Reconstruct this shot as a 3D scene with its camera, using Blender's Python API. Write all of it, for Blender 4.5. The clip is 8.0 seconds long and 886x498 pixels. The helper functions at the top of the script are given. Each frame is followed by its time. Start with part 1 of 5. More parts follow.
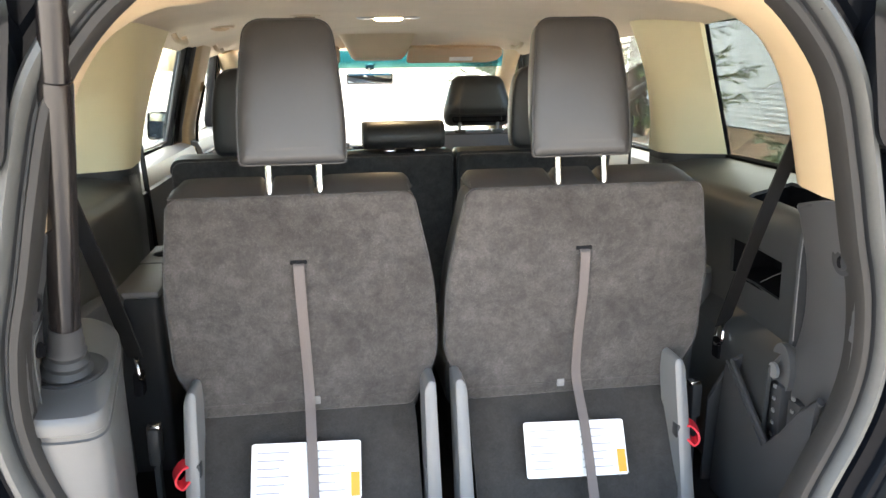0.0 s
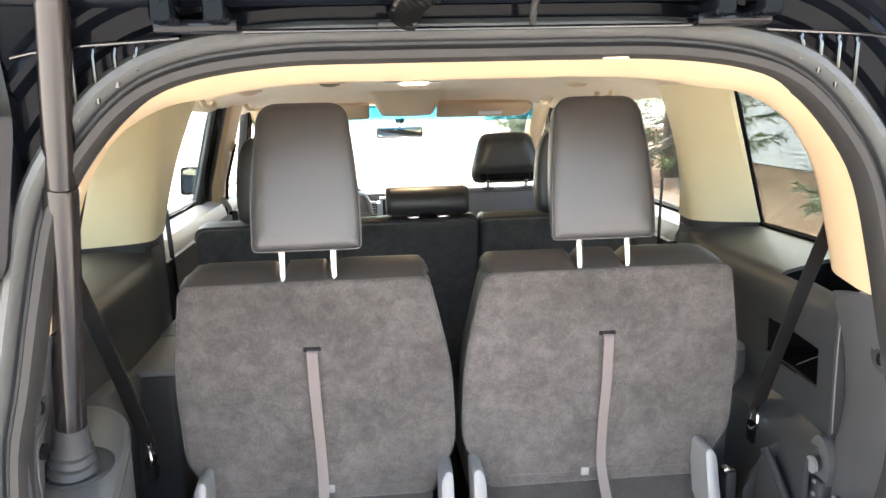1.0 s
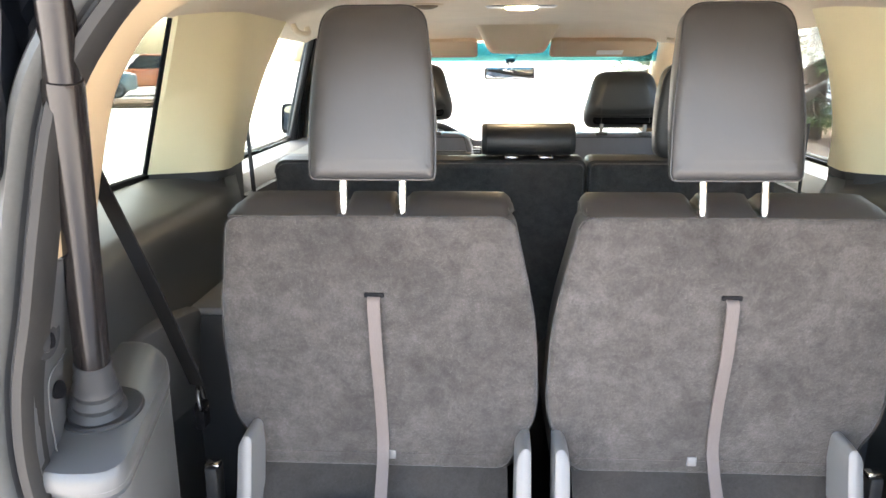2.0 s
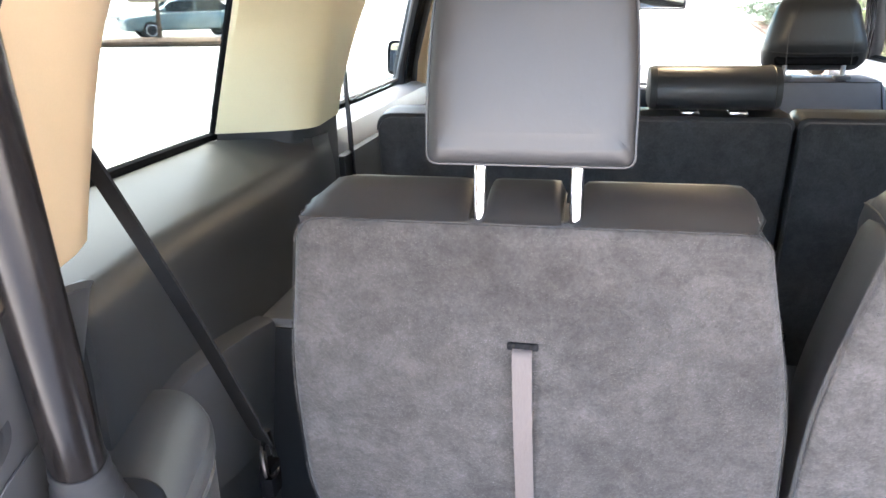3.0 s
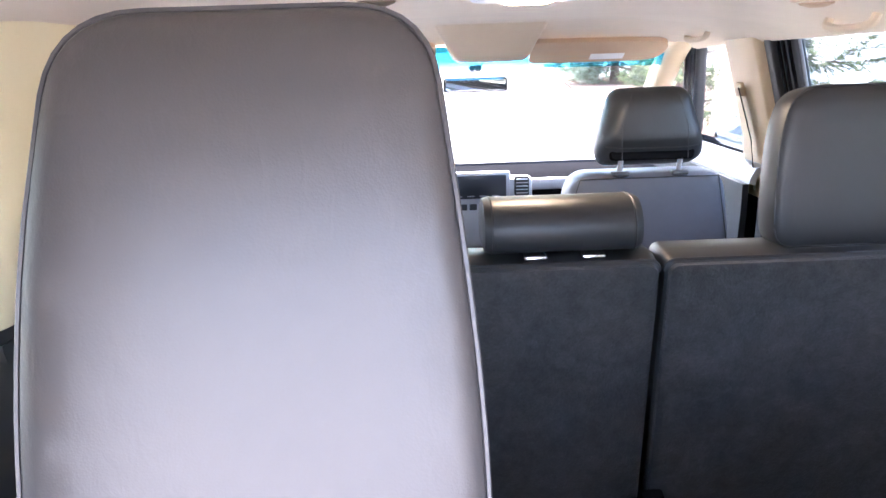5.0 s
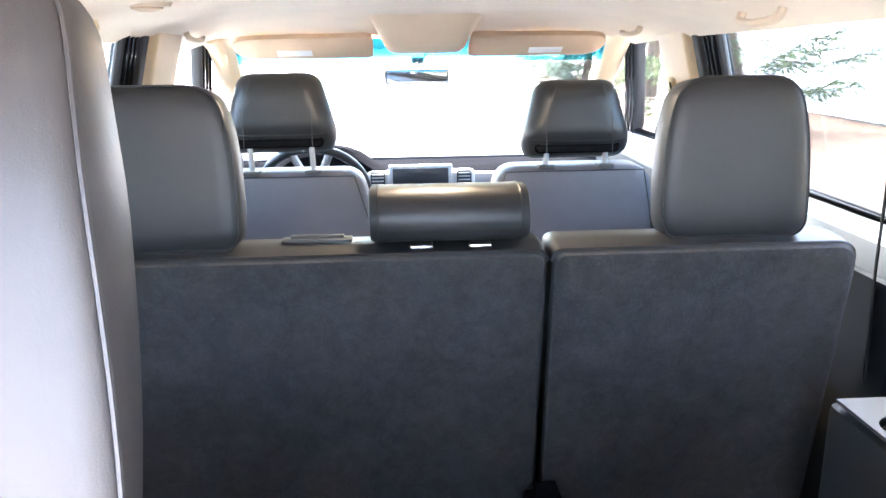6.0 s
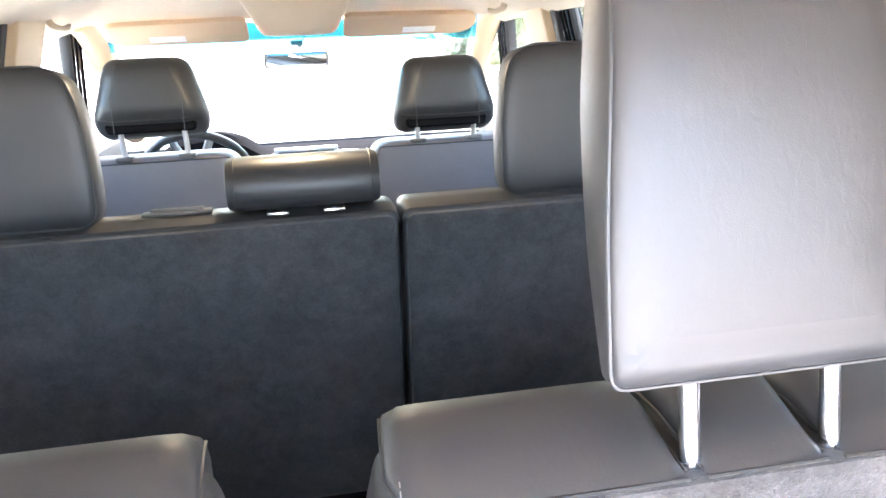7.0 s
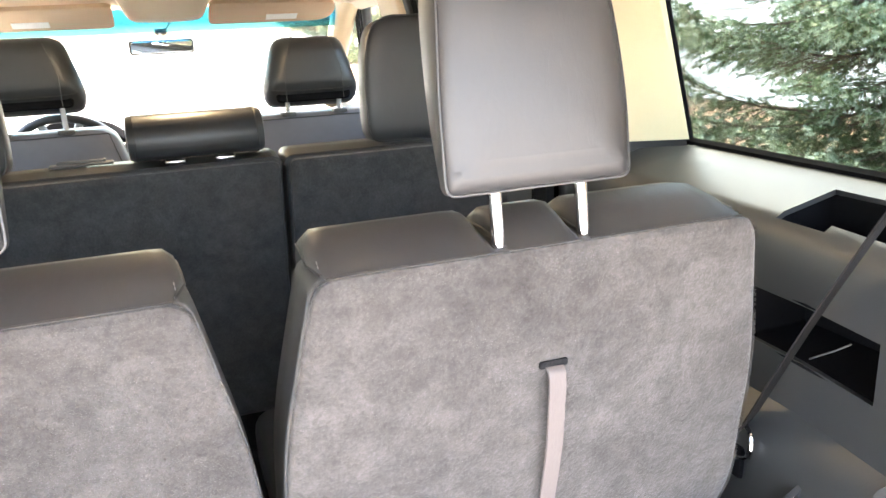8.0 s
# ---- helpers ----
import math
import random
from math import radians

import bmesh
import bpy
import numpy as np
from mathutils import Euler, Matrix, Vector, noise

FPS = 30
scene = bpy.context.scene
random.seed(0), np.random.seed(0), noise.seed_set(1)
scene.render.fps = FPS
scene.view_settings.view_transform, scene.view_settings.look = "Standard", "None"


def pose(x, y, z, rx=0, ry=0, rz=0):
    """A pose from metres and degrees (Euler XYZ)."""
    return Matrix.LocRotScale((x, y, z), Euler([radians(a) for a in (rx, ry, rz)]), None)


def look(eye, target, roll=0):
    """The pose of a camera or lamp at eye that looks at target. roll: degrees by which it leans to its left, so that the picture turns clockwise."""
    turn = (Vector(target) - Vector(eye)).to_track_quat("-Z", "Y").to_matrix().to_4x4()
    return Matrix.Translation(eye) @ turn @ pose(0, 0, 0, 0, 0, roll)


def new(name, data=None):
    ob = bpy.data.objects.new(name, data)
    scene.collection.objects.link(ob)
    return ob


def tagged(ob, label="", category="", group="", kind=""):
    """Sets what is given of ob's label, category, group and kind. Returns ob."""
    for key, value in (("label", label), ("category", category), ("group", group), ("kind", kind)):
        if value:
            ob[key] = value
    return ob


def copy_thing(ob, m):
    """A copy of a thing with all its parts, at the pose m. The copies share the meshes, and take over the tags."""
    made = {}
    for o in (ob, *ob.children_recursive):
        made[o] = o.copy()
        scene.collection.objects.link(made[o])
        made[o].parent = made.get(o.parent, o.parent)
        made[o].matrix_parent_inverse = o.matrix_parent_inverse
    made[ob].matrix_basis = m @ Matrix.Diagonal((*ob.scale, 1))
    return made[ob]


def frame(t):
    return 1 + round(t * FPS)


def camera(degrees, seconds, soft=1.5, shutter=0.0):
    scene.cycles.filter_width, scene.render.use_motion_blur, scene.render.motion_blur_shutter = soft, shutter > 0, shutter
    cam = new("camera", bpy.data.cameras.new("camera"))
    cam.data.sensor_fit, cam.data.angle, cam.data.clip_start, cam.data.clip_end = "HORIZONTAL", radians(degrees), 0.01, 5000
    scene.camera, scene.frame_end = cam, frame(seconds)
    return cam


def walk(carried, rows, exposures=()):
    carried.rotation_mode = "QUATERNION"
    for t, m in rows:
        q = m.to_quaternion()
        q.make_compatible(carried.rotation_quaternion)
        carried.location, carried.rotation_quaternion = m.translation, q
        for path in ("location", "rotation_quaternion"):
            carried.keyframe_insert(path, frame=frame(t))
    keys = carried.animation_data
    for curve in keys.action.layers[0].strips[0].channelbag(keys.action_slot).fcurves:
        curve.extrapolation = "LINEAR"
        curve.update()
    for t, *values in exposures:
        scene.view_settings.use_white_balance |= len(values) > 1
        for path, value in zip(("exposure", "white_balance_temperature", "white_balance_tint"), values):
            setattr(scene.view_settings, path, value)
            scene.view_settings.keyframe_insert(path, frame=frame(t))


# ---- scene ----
cam = camera(60.6, 8.0)
EXPOSURES = [(0, 3.72, 7600, 9), (0.5, 3.8, 7500, 8), (1.0, 4.1, 7450, 11), (1.5, 4.13, 7450, 11), (2.2, 4.15, 7150, 12), (3.5, 4.5, 6450, 16), (5.0, 4.78, 6050, 23), (6.3, 5.25, 6150, 15), (6.6, 5.33, 6150, 15), (7.0, 5.33, 6450, 14), (8, 4.85, 7350, 13)]
PATH = [
    (0, (-0.197, -1.412, 1.428), (0.076, 0.513, 0.958), -0.8),
    (0.2, (-0.178, -1.397, 1.444), (0.070, 0.54, 1.012), -0.9),
    (0.5, (-0.180, -1.406, 1.466), (0.052, 0.543, 1.078), -1.2),
    (1, (-0.151, -1.359, 1.510), (0.030, 0.598, 1.134), -1.4),
    (1.5, (-0.091, -1.294, 1.491), (-0.011, 0.665, 1.098), -0.6),
    (1.8, (-0.082, -1.222, 1.463), (-0.116, 0.728, 1.027), -0.3),
    (2, (-0.094, -1.146, 1.435), (-0.209, 0.791, 0.949), -0.3),
    (2.2, (-0.120, -1.054, 1.407), (-0.299, 0.864, 0.868), -0.5),
    (3.3, (-0.222, -0.568, 1.410), (-0.633, 1.283, 0.772), -1.3),
    (3.5, (-0.217, -0.488, 1.423), (-0.634, 1.373, 0.815), -1.4),
    (4, (-0.243, -0.348, 1.456), (-0.548, 1.548, 0.896), -1.5),
    (4.5, (-0.249, -0.290, 1.484), (-0.353, 1.637, 0.959), -1.4),
    (5, (-0.196, -0.264, 1.496), (-0.157, 1.671, 0.991), -1.8),
    (6.3, (-0.020, -0.258, 1.475), (0.096, 1.668, 0.944), -1.1),
    (6.5, (0.003, -0.273, 1.478), (0.142, 1.646, 0.93), -1.6),
    (7, (0.026, -0.357, 1.456), (0.352, 1.537, 0.9), -2.4),
    (7.5, (-0.001, -0.496, 1.444), (0.552, 1.342, 0.88), -3.2),
    (8, (-0.056, -0.622, 1.407), (0.606, 1.177, 0.838), -2.5),
]
walk(cam, [(t, look(eye, target, roll)) for t, eye, target, roll in PATH], EXPOSURES)

# ---- world, sun ----
SUN_ELEV, SUN_TURN = 62.0, 0.0
world = bpy.data.worlds.new("sky")
scene.world = world
world.use_nodes = True
wn = world.node_tree.nodes
wl = world.node_tree.links
sky = wn.new("ShaderNodeTexSky")
sky.sky_type = "NISHITA"
sky.sun_disc = False
sky.sun_elevation = radians(SUN_ELEV)
sky.sun_rotation = radians(SUN_TURN)
sky.dust_density = 4.0
sky.ozone_density = 0.6
wn["Background"].inputs["Strength"].default_value = 0.15
wl.new(sky.outputs["Color"], wn["Background"].inputs["Color"])
sun = new("sun", bpy.data.lights.new("sun", "SUN"))
sun.data.energy = 1.5
sun.data.angle = radians(30)
sun.data.color = (1.0, 0.96, 0.9)
_e, _a = radians(SUN_ELEV), radians(SUN_TURN)
sun.matrix_world = look((math.sin(_a) * math.cos(_e) * 30, math.cos(_a) * math.cos(_e) * 30, math.sin(_e) * 30), (0, 0, 0))


# ---- materials ----
def mat(name, color, rough=0.5, var=0.12, scale=8.0, fine=120.0, bump=0.15, depth=0.002, metal=0.0, spec=0.5,
        rvar=0.08, sheen=0.0, coat=0.0, stain=0.0, rand=0.0, stretch=(1, 1, 1)):
    """A procedural surface: colour varied at two scales, fine relief, uneven gloss."""
    m = bpy.data.materials.new(name)
    m.use_nodes = True
    n, l = m.node_tree.nodes, m.node_tree.links
    b = n["Principled BSDF"]
    co = n.new("ShaderNodeTexCoord")
    mp = n.new("ShaderNodeMapping")
    mp.inputs["Scale"].default_value = stretch
    l.new(co.outputs["Object"], mp.inputs["Vector"])
    big, small = n.new("ShaderNodeTexNoise"), n.new("ShaderNodeTexNoise")
    for t, s, d in ((big, scale, 5.0), (small, fine, 3.0)):
        t.inputs["Scale"].default_value, t.inputs["Detail"].default_value = s, d
        l.new(mp.outputs["Vector"], t.inputs["Vector"])
    mix = n.new("ShaderNodeMath")
    mix.operation = "MULTIPLY_ADD"
    mix.inputs[1].default_value = 0.35
    l.new(small.outputs["Fac"], mix.inputs[0])
    l.new(big.outputs["Fac"], mix.inputs[2])
    ramp = n.new("ShaderNodeMapRange")
    ramp.inputs["From Min"].default_value, ramp.inputs["From Max"].default_value = 0.40, 0.95
    ramp.inputs["To Min"].default_value, ramp.inputs["To Max"].default_value = 1 - var, 1 + var
    l.new(mix.outputs[0], ramp.inputs["Value"])
    last = ramp.outputs["Result"]
    if stain:
        st = n.new("ShaderNodeTexNoise")
        st.inputs["Scale"].default_value, st.inputs["Detail"].default_value = scale * 0.3, 8.0
        l.new(mp.outputs["Vector"], st.inputs["Vector"])
        sr = n.new("ShaderNodeMapRange")
        sr.inputs["From Min"].default_value, sr.inputs["From Max"].default_value = 0.42, 0.66
        sr.inputs["To Min"].default_value, sr.inputs["To Max"].default_value = 1.0, 1.0 - stain
        l.new(st.outputs["Fac"], sr.inputs["Value"])
        mu = n.new("ShaderNodeMath")
        mu.operation = "MULTIPLY"
        l.new(last, mu.inputs[0])
        l.new(sr.outputs["Result"], mu.inputs[1])
        last = mu.outputs[0]
    if rand:
        oi = n.new("ShaderNodeObjectInfo")
        orr = n.new("ShaderNodeMapRange")
        orr.inputs["To Min"].default_value, orr.inputs["To Max"].default_value = 1 - rand, 1 + rand
        l.new(oi.outputs["Random"], orr.inputs["Value"])
        mu = n.new("ShaderNodeMath")
        mu.operation = "MULTIPLY"
        l.new(last, mu.inputs[0])
        l.new(orr.outputs["Result"], mu.inputs[1])
        last = mu.outputs[0]
    col = n.new("ShaderNodeVectorMath")
    col.operation = "SCALE"
    col.inputs[0].default_value = color
    l.new(last, col.inputs["Scale"])
    l.new(col.outputs["Vector"], b.inputs["Base Color"])
    rr = n.new("ShaderNodeMapRange")
    rr.inputs["To Min"].default_value, rr.inputs["To Max"].default_value = max(rough - rvar, 0.02), min(rough + rvar, 1)
    l.new(big.outputs["Fac"], rr.inputs["Value"])
    l.new(rr.outputs["Result"], b.inputs["Roughness"])
    b.inputs["Metallic"].default_value = metal
    b.inputs["Specular IOR Level"].default_value = spec
    b.inputs["Sheen Weight"].default_value = sheen
    b.inputs["Coat Weight"].default_value = coat
    b.inputs["Coat Roughness"].default_value = 0.06
    if bump:
        bp = n.new("ShaderNodeBump")
        bp.inputs["Strength"].default_value, bp.inputs["Distance"].default_value = bump, depth
        l.new(small.outputs["Fac"], bp.inputs["Height"])
        l.new(bp.outputs["Normal"], b.inputs["Normal"])
    return m


def leather_mat(name, color, rough, spec=0.5):
    """Grained hide: small cells in relief over soft wrinkles."""
    m = mat(name, color, rough, var=0.08, scale=10, fine=60, bump=0, rvar=0.06, spec=spec)
    n, l = m.node_tree.nodes, m.node_tree.links
    co = n.new("ShaderNodeTexCoord")
    vo = n.new("ShaderNodeTexVoronoi")
    vo.inputs["Scale"].default_value = 900
    no = n.new("ShaderNodeTexNoise")
    no.inputs["Scale"].default_value, no.inputs["Detail"].default_value = 62, 4
    sq = n.new("ShaderNodeVectorMath")
    sq.operation = "MULTIPLY"
    sq.inputs[1].default_value = (1.7, 1.0, 0.85)
    no.inputs["Distortion"].default_value = 0.9
    l.new(co.outputs["Object"], sq.inputs[0])
    l.new(sq.outputs["Vector"], no.inputs["Vector"])
    l.new(co.outputs["Object"], vo.inputs["Vector"])
    b1, b2 = n.new("ShaderNodeBump"), n.new("ShaderNodeBump")
    b1.inputs["Strength"].default_value, b1.inputs["Distance"].default_value = 0.075, 0.003
    b2.inputs["Strength"].default_value, b2.inputs["Distance"].default_value = 0.09, 0.0005
    l.new(no.outputs["Fac"], b1.inputs["Height"])
    l.new(vo.outputs["Distance"], b2.inputs["Height"])
    l.new(b1.outputs["Normal"], b2.inputs["Normal"])
    l.new(b2.outputs["Normal"], n["Principled BSDF"].inputs["Normal"])
    return m


def carpet_mat(name, color, contrast=1.0):
    """Trodden pile: cloudy smudges, brushed streaks and grain."""
    m = mat(name, color, 0.97, bump=0, spec=0.08, sheen=0.2)
    n, l = m.node_tree.nodes, m.node_tree.links
    b = n["Principled BSDF"]
    co = n.new("ShaderNodeTexCoord")
    last = None
    for sc, det, rough, dist, lo, hi, amp in ((4, 5, 0.55, 0.9, 0.36, 0.64, 0.13), (11, 6, 0.65, 1.2, 0.34, 0.66, 0.15), (38, 5, 0.75, 0.3, 0.32, 0.68, 0.18), (240, 3, 0.7, 0.0, 0.25, 0.75, 0.17)):
        t, r = n.new("ShaderNodeTexNoise"), n.new("ShaderNodeMapRange")
        t.inputs["Scale"].default_value, t.inputs["Detail"].default_value = sc, det
        t.inputs["Roughness"].default_value, t.inputs["Distortion"].default_value = rough, dist
        r.inputs["From Min"].default_value, r.inputs["From Max"].default_value = lo, hi
        r.inputs["To Min"].default_value, r.inputs["To Max"].default_value = 1 - amp * contrast, 1 + amp * contrast
        l.new(co.outputs["Object"], t.inputs["Vector"])
        l.new(t.outputs["Fac"], r.inputs["Value"])
        if last is None:
            last = r.outputs["Result"]
        else:
            q = n.new("ShaderNodeMath")
            q.operation = "MULTIPLY"
            l.new(last, q.inputs[0])
            l.new(r.outputs["Result"], q.inputs[1])
            last = q.outputs[0]
    c = n.new("ShaderNodeVectorMath")
    c.operation = "SCALE"
    c.inputs[0].default_value = color
    l.new(last, c.inputs["Scale"])
    l.new(c.outputs["Vector"], b.inputs["Base Color"])
    bp = n.new("ShaderNodeBump")
    bp.inputs["Strength"].default_value, bp.inputs["Distance"].default_value = 0.6, 0.003
    l.new(last, bp.inputs["Height"])
    l.new(bp.outputs["Normal"], b.inputs["Normal"])
    return m


def glass_mat(name, tint, gloss=0.3):
    """A thin pane: tinted see-through, with Fresnel gloss."""
    m = bpy.data.materials.new(name)
    m.use_nodes = True
    n, l = m.node_tree.nodes, m.node_tree.links
    n.remove(n["Principled BSDF"])
    tr, gl, mx, fr = (n.new("ShaderNode" + k) for k in ("BsdfTransparent", "BsdfGlossy", "MixShader", "Fresnel"))
    tr.inputs["Color"].default_value = (*tint, 1)
    gl.inputs["Roughness"].default_value = 0.01
    fr.inputs["IOR"].default_value = 1.25
    sc = n.new("ShaderNodeMath")
    sc.operation = "MULTIPLY"
    sc.inputs[1].default_value = gloss
    l.new(fr.outputs["Fac"], sc.inputs[0])
    l.new(sc.outputs[0], mx.inputs["Fac"])
    l.new(tr.outputs[0], mx.inputs[1])
    l.new(gl.outputs[0], mx.inputs[2])
    l.new(mx.outputs[0], n["Material Output"].inputs["Surface"])
    return m


def lamp_mat(name, color, strength):
    m = bpy.data.materials.new(name)
    m.use_nodes = True
    b = m.node_tree.nodes["Principled BSDF"]
    b.inputs["Base Color"].default_value = (*color, 1)
    b.inputs["Emission Color"].default_value = (*color, 1)
    b.inputs["Emission Strength"].default_value = strength
    return m


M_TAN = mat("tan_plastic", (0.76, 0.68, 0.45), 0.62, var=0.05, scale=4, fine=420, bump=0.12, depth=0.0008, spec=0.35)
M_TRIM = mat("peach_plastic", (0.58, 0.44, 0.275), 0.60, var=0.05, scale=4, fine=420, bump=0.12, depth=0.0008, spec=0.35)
M_LINER = mat("headliner_cloth", (0.60, 0.49, 0.36), 0.95, var=0.07, scale=5, fine=600, bump=0.35, depth=0.0012, spec=0.2, sheen=0.2)
M_BLACK = mat("black_plastic", (0.034, 0.035, 0.037), 0.50, var=0.15, scale=5, fine=520, bump=0.22, depth=0.0007, spec=0.30)
M_DASH_TOP = mat("matt_black_dash", (0.008, 0.008, 0.009), 0.95, var=0.15, scale=5, fine=420, bump=0.25, depth=0.0008, spec=0.0)
# In the bin and the cubby this near-black also stands in for shade.
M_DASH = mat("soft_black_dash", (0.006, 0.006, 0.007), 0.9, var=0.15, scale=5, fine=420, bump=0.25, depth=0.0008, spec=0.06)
M_GLOSS = mat("gloss_black_paint", (0.004, 0.005, 0.007), 0.07, var=0.1, scale=3, fine=80, bump=0.02, rvar=0.03, spec=0.22)
M_POST = mat("satin_post", (0.62, 0.63, 0.65), 0.25, var=0.04, scale=20, fine=200, bump=0.03, depth=0.0004, metal=0.35, rvar=0.05)
M_VINYL = leather_mat("grey_vinyl", (0.150, 0.150, 0.168), 0.5)
M_LEDGE = mat("soft_black_lining", (0.034, 0.036, 0.037), 0.42, var=0.12, scale=5, fine=520, bump=0.22, depth=0.0007, spec=0.85)
M_SEAL = mat("grey_black_rubber", (0.072, 0.074, 0.072), 0.40, var=0.15, scale=14, fine=200, bump=0.15, depth=0.001, spec=0.35)
M_VISOR = mat("visor_cloth", (0.56, 0.41, 0.28), 0.9, var=0.07, scale=5, fine=600, bump=0.3, depth=0.001, spec=0.2)
M_DARK = mat("dark_grey_plastic", (0.070, 0.071, 0.073), 0.48, var=0.12, scale=5, fine=520, bump=0.2, depth=0.0007)
M_DOOR = mat("sky_sheen_door_lining", (0.26, 0.26, 0.27), 0.40, var=0.08, scale=6, fine=400, bump=0.15, depth=0.0006)
M_GREY = mat("grey_plastic", (0.17, 0.17, 0.17), 0.45, var=0.08, scale=6, fine=400, bump=0.15, depth=0.0006)
M_SILVER = mat("silver_plastic", (0.42, 0.43, 0.45), 0.35, var=0.05, scale=6, fine=300, bump=0.05, metal=0.4)
M_CARPET = carpet_mat("grey_carpet", (0.065, 0.060, 0.057), 1.25)
M_NAP = carpet_mat("carpet_nap", (0.073, 0.066, 0.062), 1.25)


def island_vary(m_, lo, hi):
    """Lets each loose piece of a mesh differ in tone."""
    n_, l_ = m_.node_tree.nodes, m_.node_tree.links
    geo, mr, sc_ = n_.new("ShaderNodeNewGeometry"), n_.new("ShaderNodeMapRange"), n_.new("ShaderNodeVectorMath")
    mr.inputs["To Min"].default_value, mr.inputs["To Max"].default_value = lo, hi
    sc_.operation = "SCALE"
    src = n_["Principled BSDF"].inputs["Base Color"].links[0].from_socket
    l_.new(geo.outputs["Random Per Island"], mr.inputs["Value"])
    l_.new(src, sc_.inputs[0])
    l_.new(mr.outputs["Result"], sc_.inputs["Scale"])
    l_.new(sc_.outputs["Vector"], n_["Principled BSDF"].inputs["Base Color"])


island_vary(M_NAP, 0.80, 1.25)
M_CARPET3 = carpet_mat("dark_carpet", (0.040, 0.037, 0.035), 0.8)
M_CARPET2 = carpet_mat("charcoal_carpet", (0.058, 0.057, 0.058), 1.0)
M_FLOOR = mat("floor_carpet", (0.014, 0.014, 0.015), 0.97, var=0.25, scale=9, fine=260, bump=0.8, depth=0.005, spec=0.1)
M_LEATHER = leather_mat("charcoal_leather", (0.025, 0.024, 0.024), 0.46, 0.7)
M_LEATHER2 = leather_mat("black_leather", (0.030, 0.031, 0.033), 0.42, 0.6)
M_HOUSING = mat("grey_housing", (0.095, 0.095, 0.093), 0.38, var=0.10, scale=5, fine=520, bump=0.2, depth=0.0007)
M_RUBBER = mat("black_rubber", (0.022, 0.021, 0.020), 0.55, var=0.15, scale=14, fine=200, bump=0.15, depth=0.001, spec=0.3)
M_PAINT = mat("black_paint", (0.004, 0.005, 0.007), 0.08, var=0.1, scale=3, fine=80, bump=0.02, rvar=0.04, spec=0.06)
M_JOINT = mat("shadowed_joint", (0.16, 0.12, 0.08), 0.8, var=0.1, bump=0)
M_WET = mat("polished_black_paint", (0.004, 0.005, 0.007), 0.05, var=0.1, scale=3, fine=80, bump=0.02, rvar=0.02, spec=0.5, coat=1.0)
M_CHROME = mat("bright_steel", (0.82, 0.82, 0.82), 0.16, var=0.03, scale=20, fine=200, bump=0.03, depth=0.0004, metal=1.0, rvar=0.05)
M_HOSE = mat("hose_rubber", (0.006, 0.006, 0.006), 0.35, var=0.1, bump=0, spec=0.3)
M_STRUT = mat("strut_tube", (0.011, 0.009, 0.0085), 0.22, var=0.06, scale=10, fine=200, bump=0.04, depth=0.0005)
M_STRAP = mat("mauve_webbing", (0.125, 0.104, 0.098), 0.75, var=0.14, scale=18, fine=500, bump=0.5, depth=0.001, stretch=(1, 1, 0.2))
M_BELT = mat("belt_webbing", (0.014, 0.0135, 0.0135), 0.9, spec=0.12, var=0.15, scale=18, fine=500, bump=0.5, depth=0.001)
M_RED = mat("red_webbing", (0.62, 0.02, 0.035), 0.6, var=0.1, scale=20, fine=300, bump=0.3, depth=0.0008)
M_PAPER = mat("white_label", (0.80, 0.80, 0.78), 0.5, var=0.03, scale=9, fine=120, bump=0.03)
M_ORANGE = mat("orange_print", (0.9, 0.30, 0.02), 0.5, var=0.03)
M_INK = mat("grey_print", (0.30, 0.30, 0.32), 0.6, var=0.03)
M_STITCH = mat("pale_thread", (0.20, 0.19, 0.18), 0.7, var=0.1, scale=60)
M_SCREEN = mat("dark_screen", (0.02, 0.022, 0.026), 0.18, var=0.05, bump=0)
M_MIRROR = mat("mirror_glass", (0.85, 0.87, 0.88), 0.03, var=0.01, bump=0, metal=1.0, rvar=0.01)
M_GLASS = glass_mat("clear_glass", (0.93, 0.96, 0.95))
M_PRIVACY = glass_mat("tinted_glass", (0.50, 0.54, 0.52))
M_SMOKE = glass_mat("light_tinted_glass", (0.70, 0.74, 0.73))
M_BAND = glass_mat("blue_shade_band", (0.10, 0.42, 0.58))
n_, l_ = M_BAND.node_tree.nodes, M_BAND.node_tree.links
co_, sx_, rp_ = n_.new("ShaderNodeTexCoord"), n_.new("ShaderNodeSeparateXYZ"), n_.new("ShaderNodeValToRGB")
mr_ = n_.new("ShaderNodeMapRange")
mr_.inputs["From Min"].default_value, mr_.inputs["From Max"].default_value = 1.418, 1.458
rp_.color_ramp.elements[0].color = (0.42, 0.76, 0.84, 1)
rp_.color_ramp.elements[1].color = (0.12, 0.44, 0.58, 1)
l_.new(co_.outputs["Object"], sx_.inputs[0])
l_.new(sx_.outputs["Z"], mr_.inputs["Value"])
l_.new(mr_.outputs["Result"], rp_.inputs["Fac"])
l_.new(rp_.outputs["Color"], n_["Transparent BSDF"].inputs["Color"])
M_LAMP = lamp_mat("lit_lens", (1.0, 0.78, 0.5), 9.0)


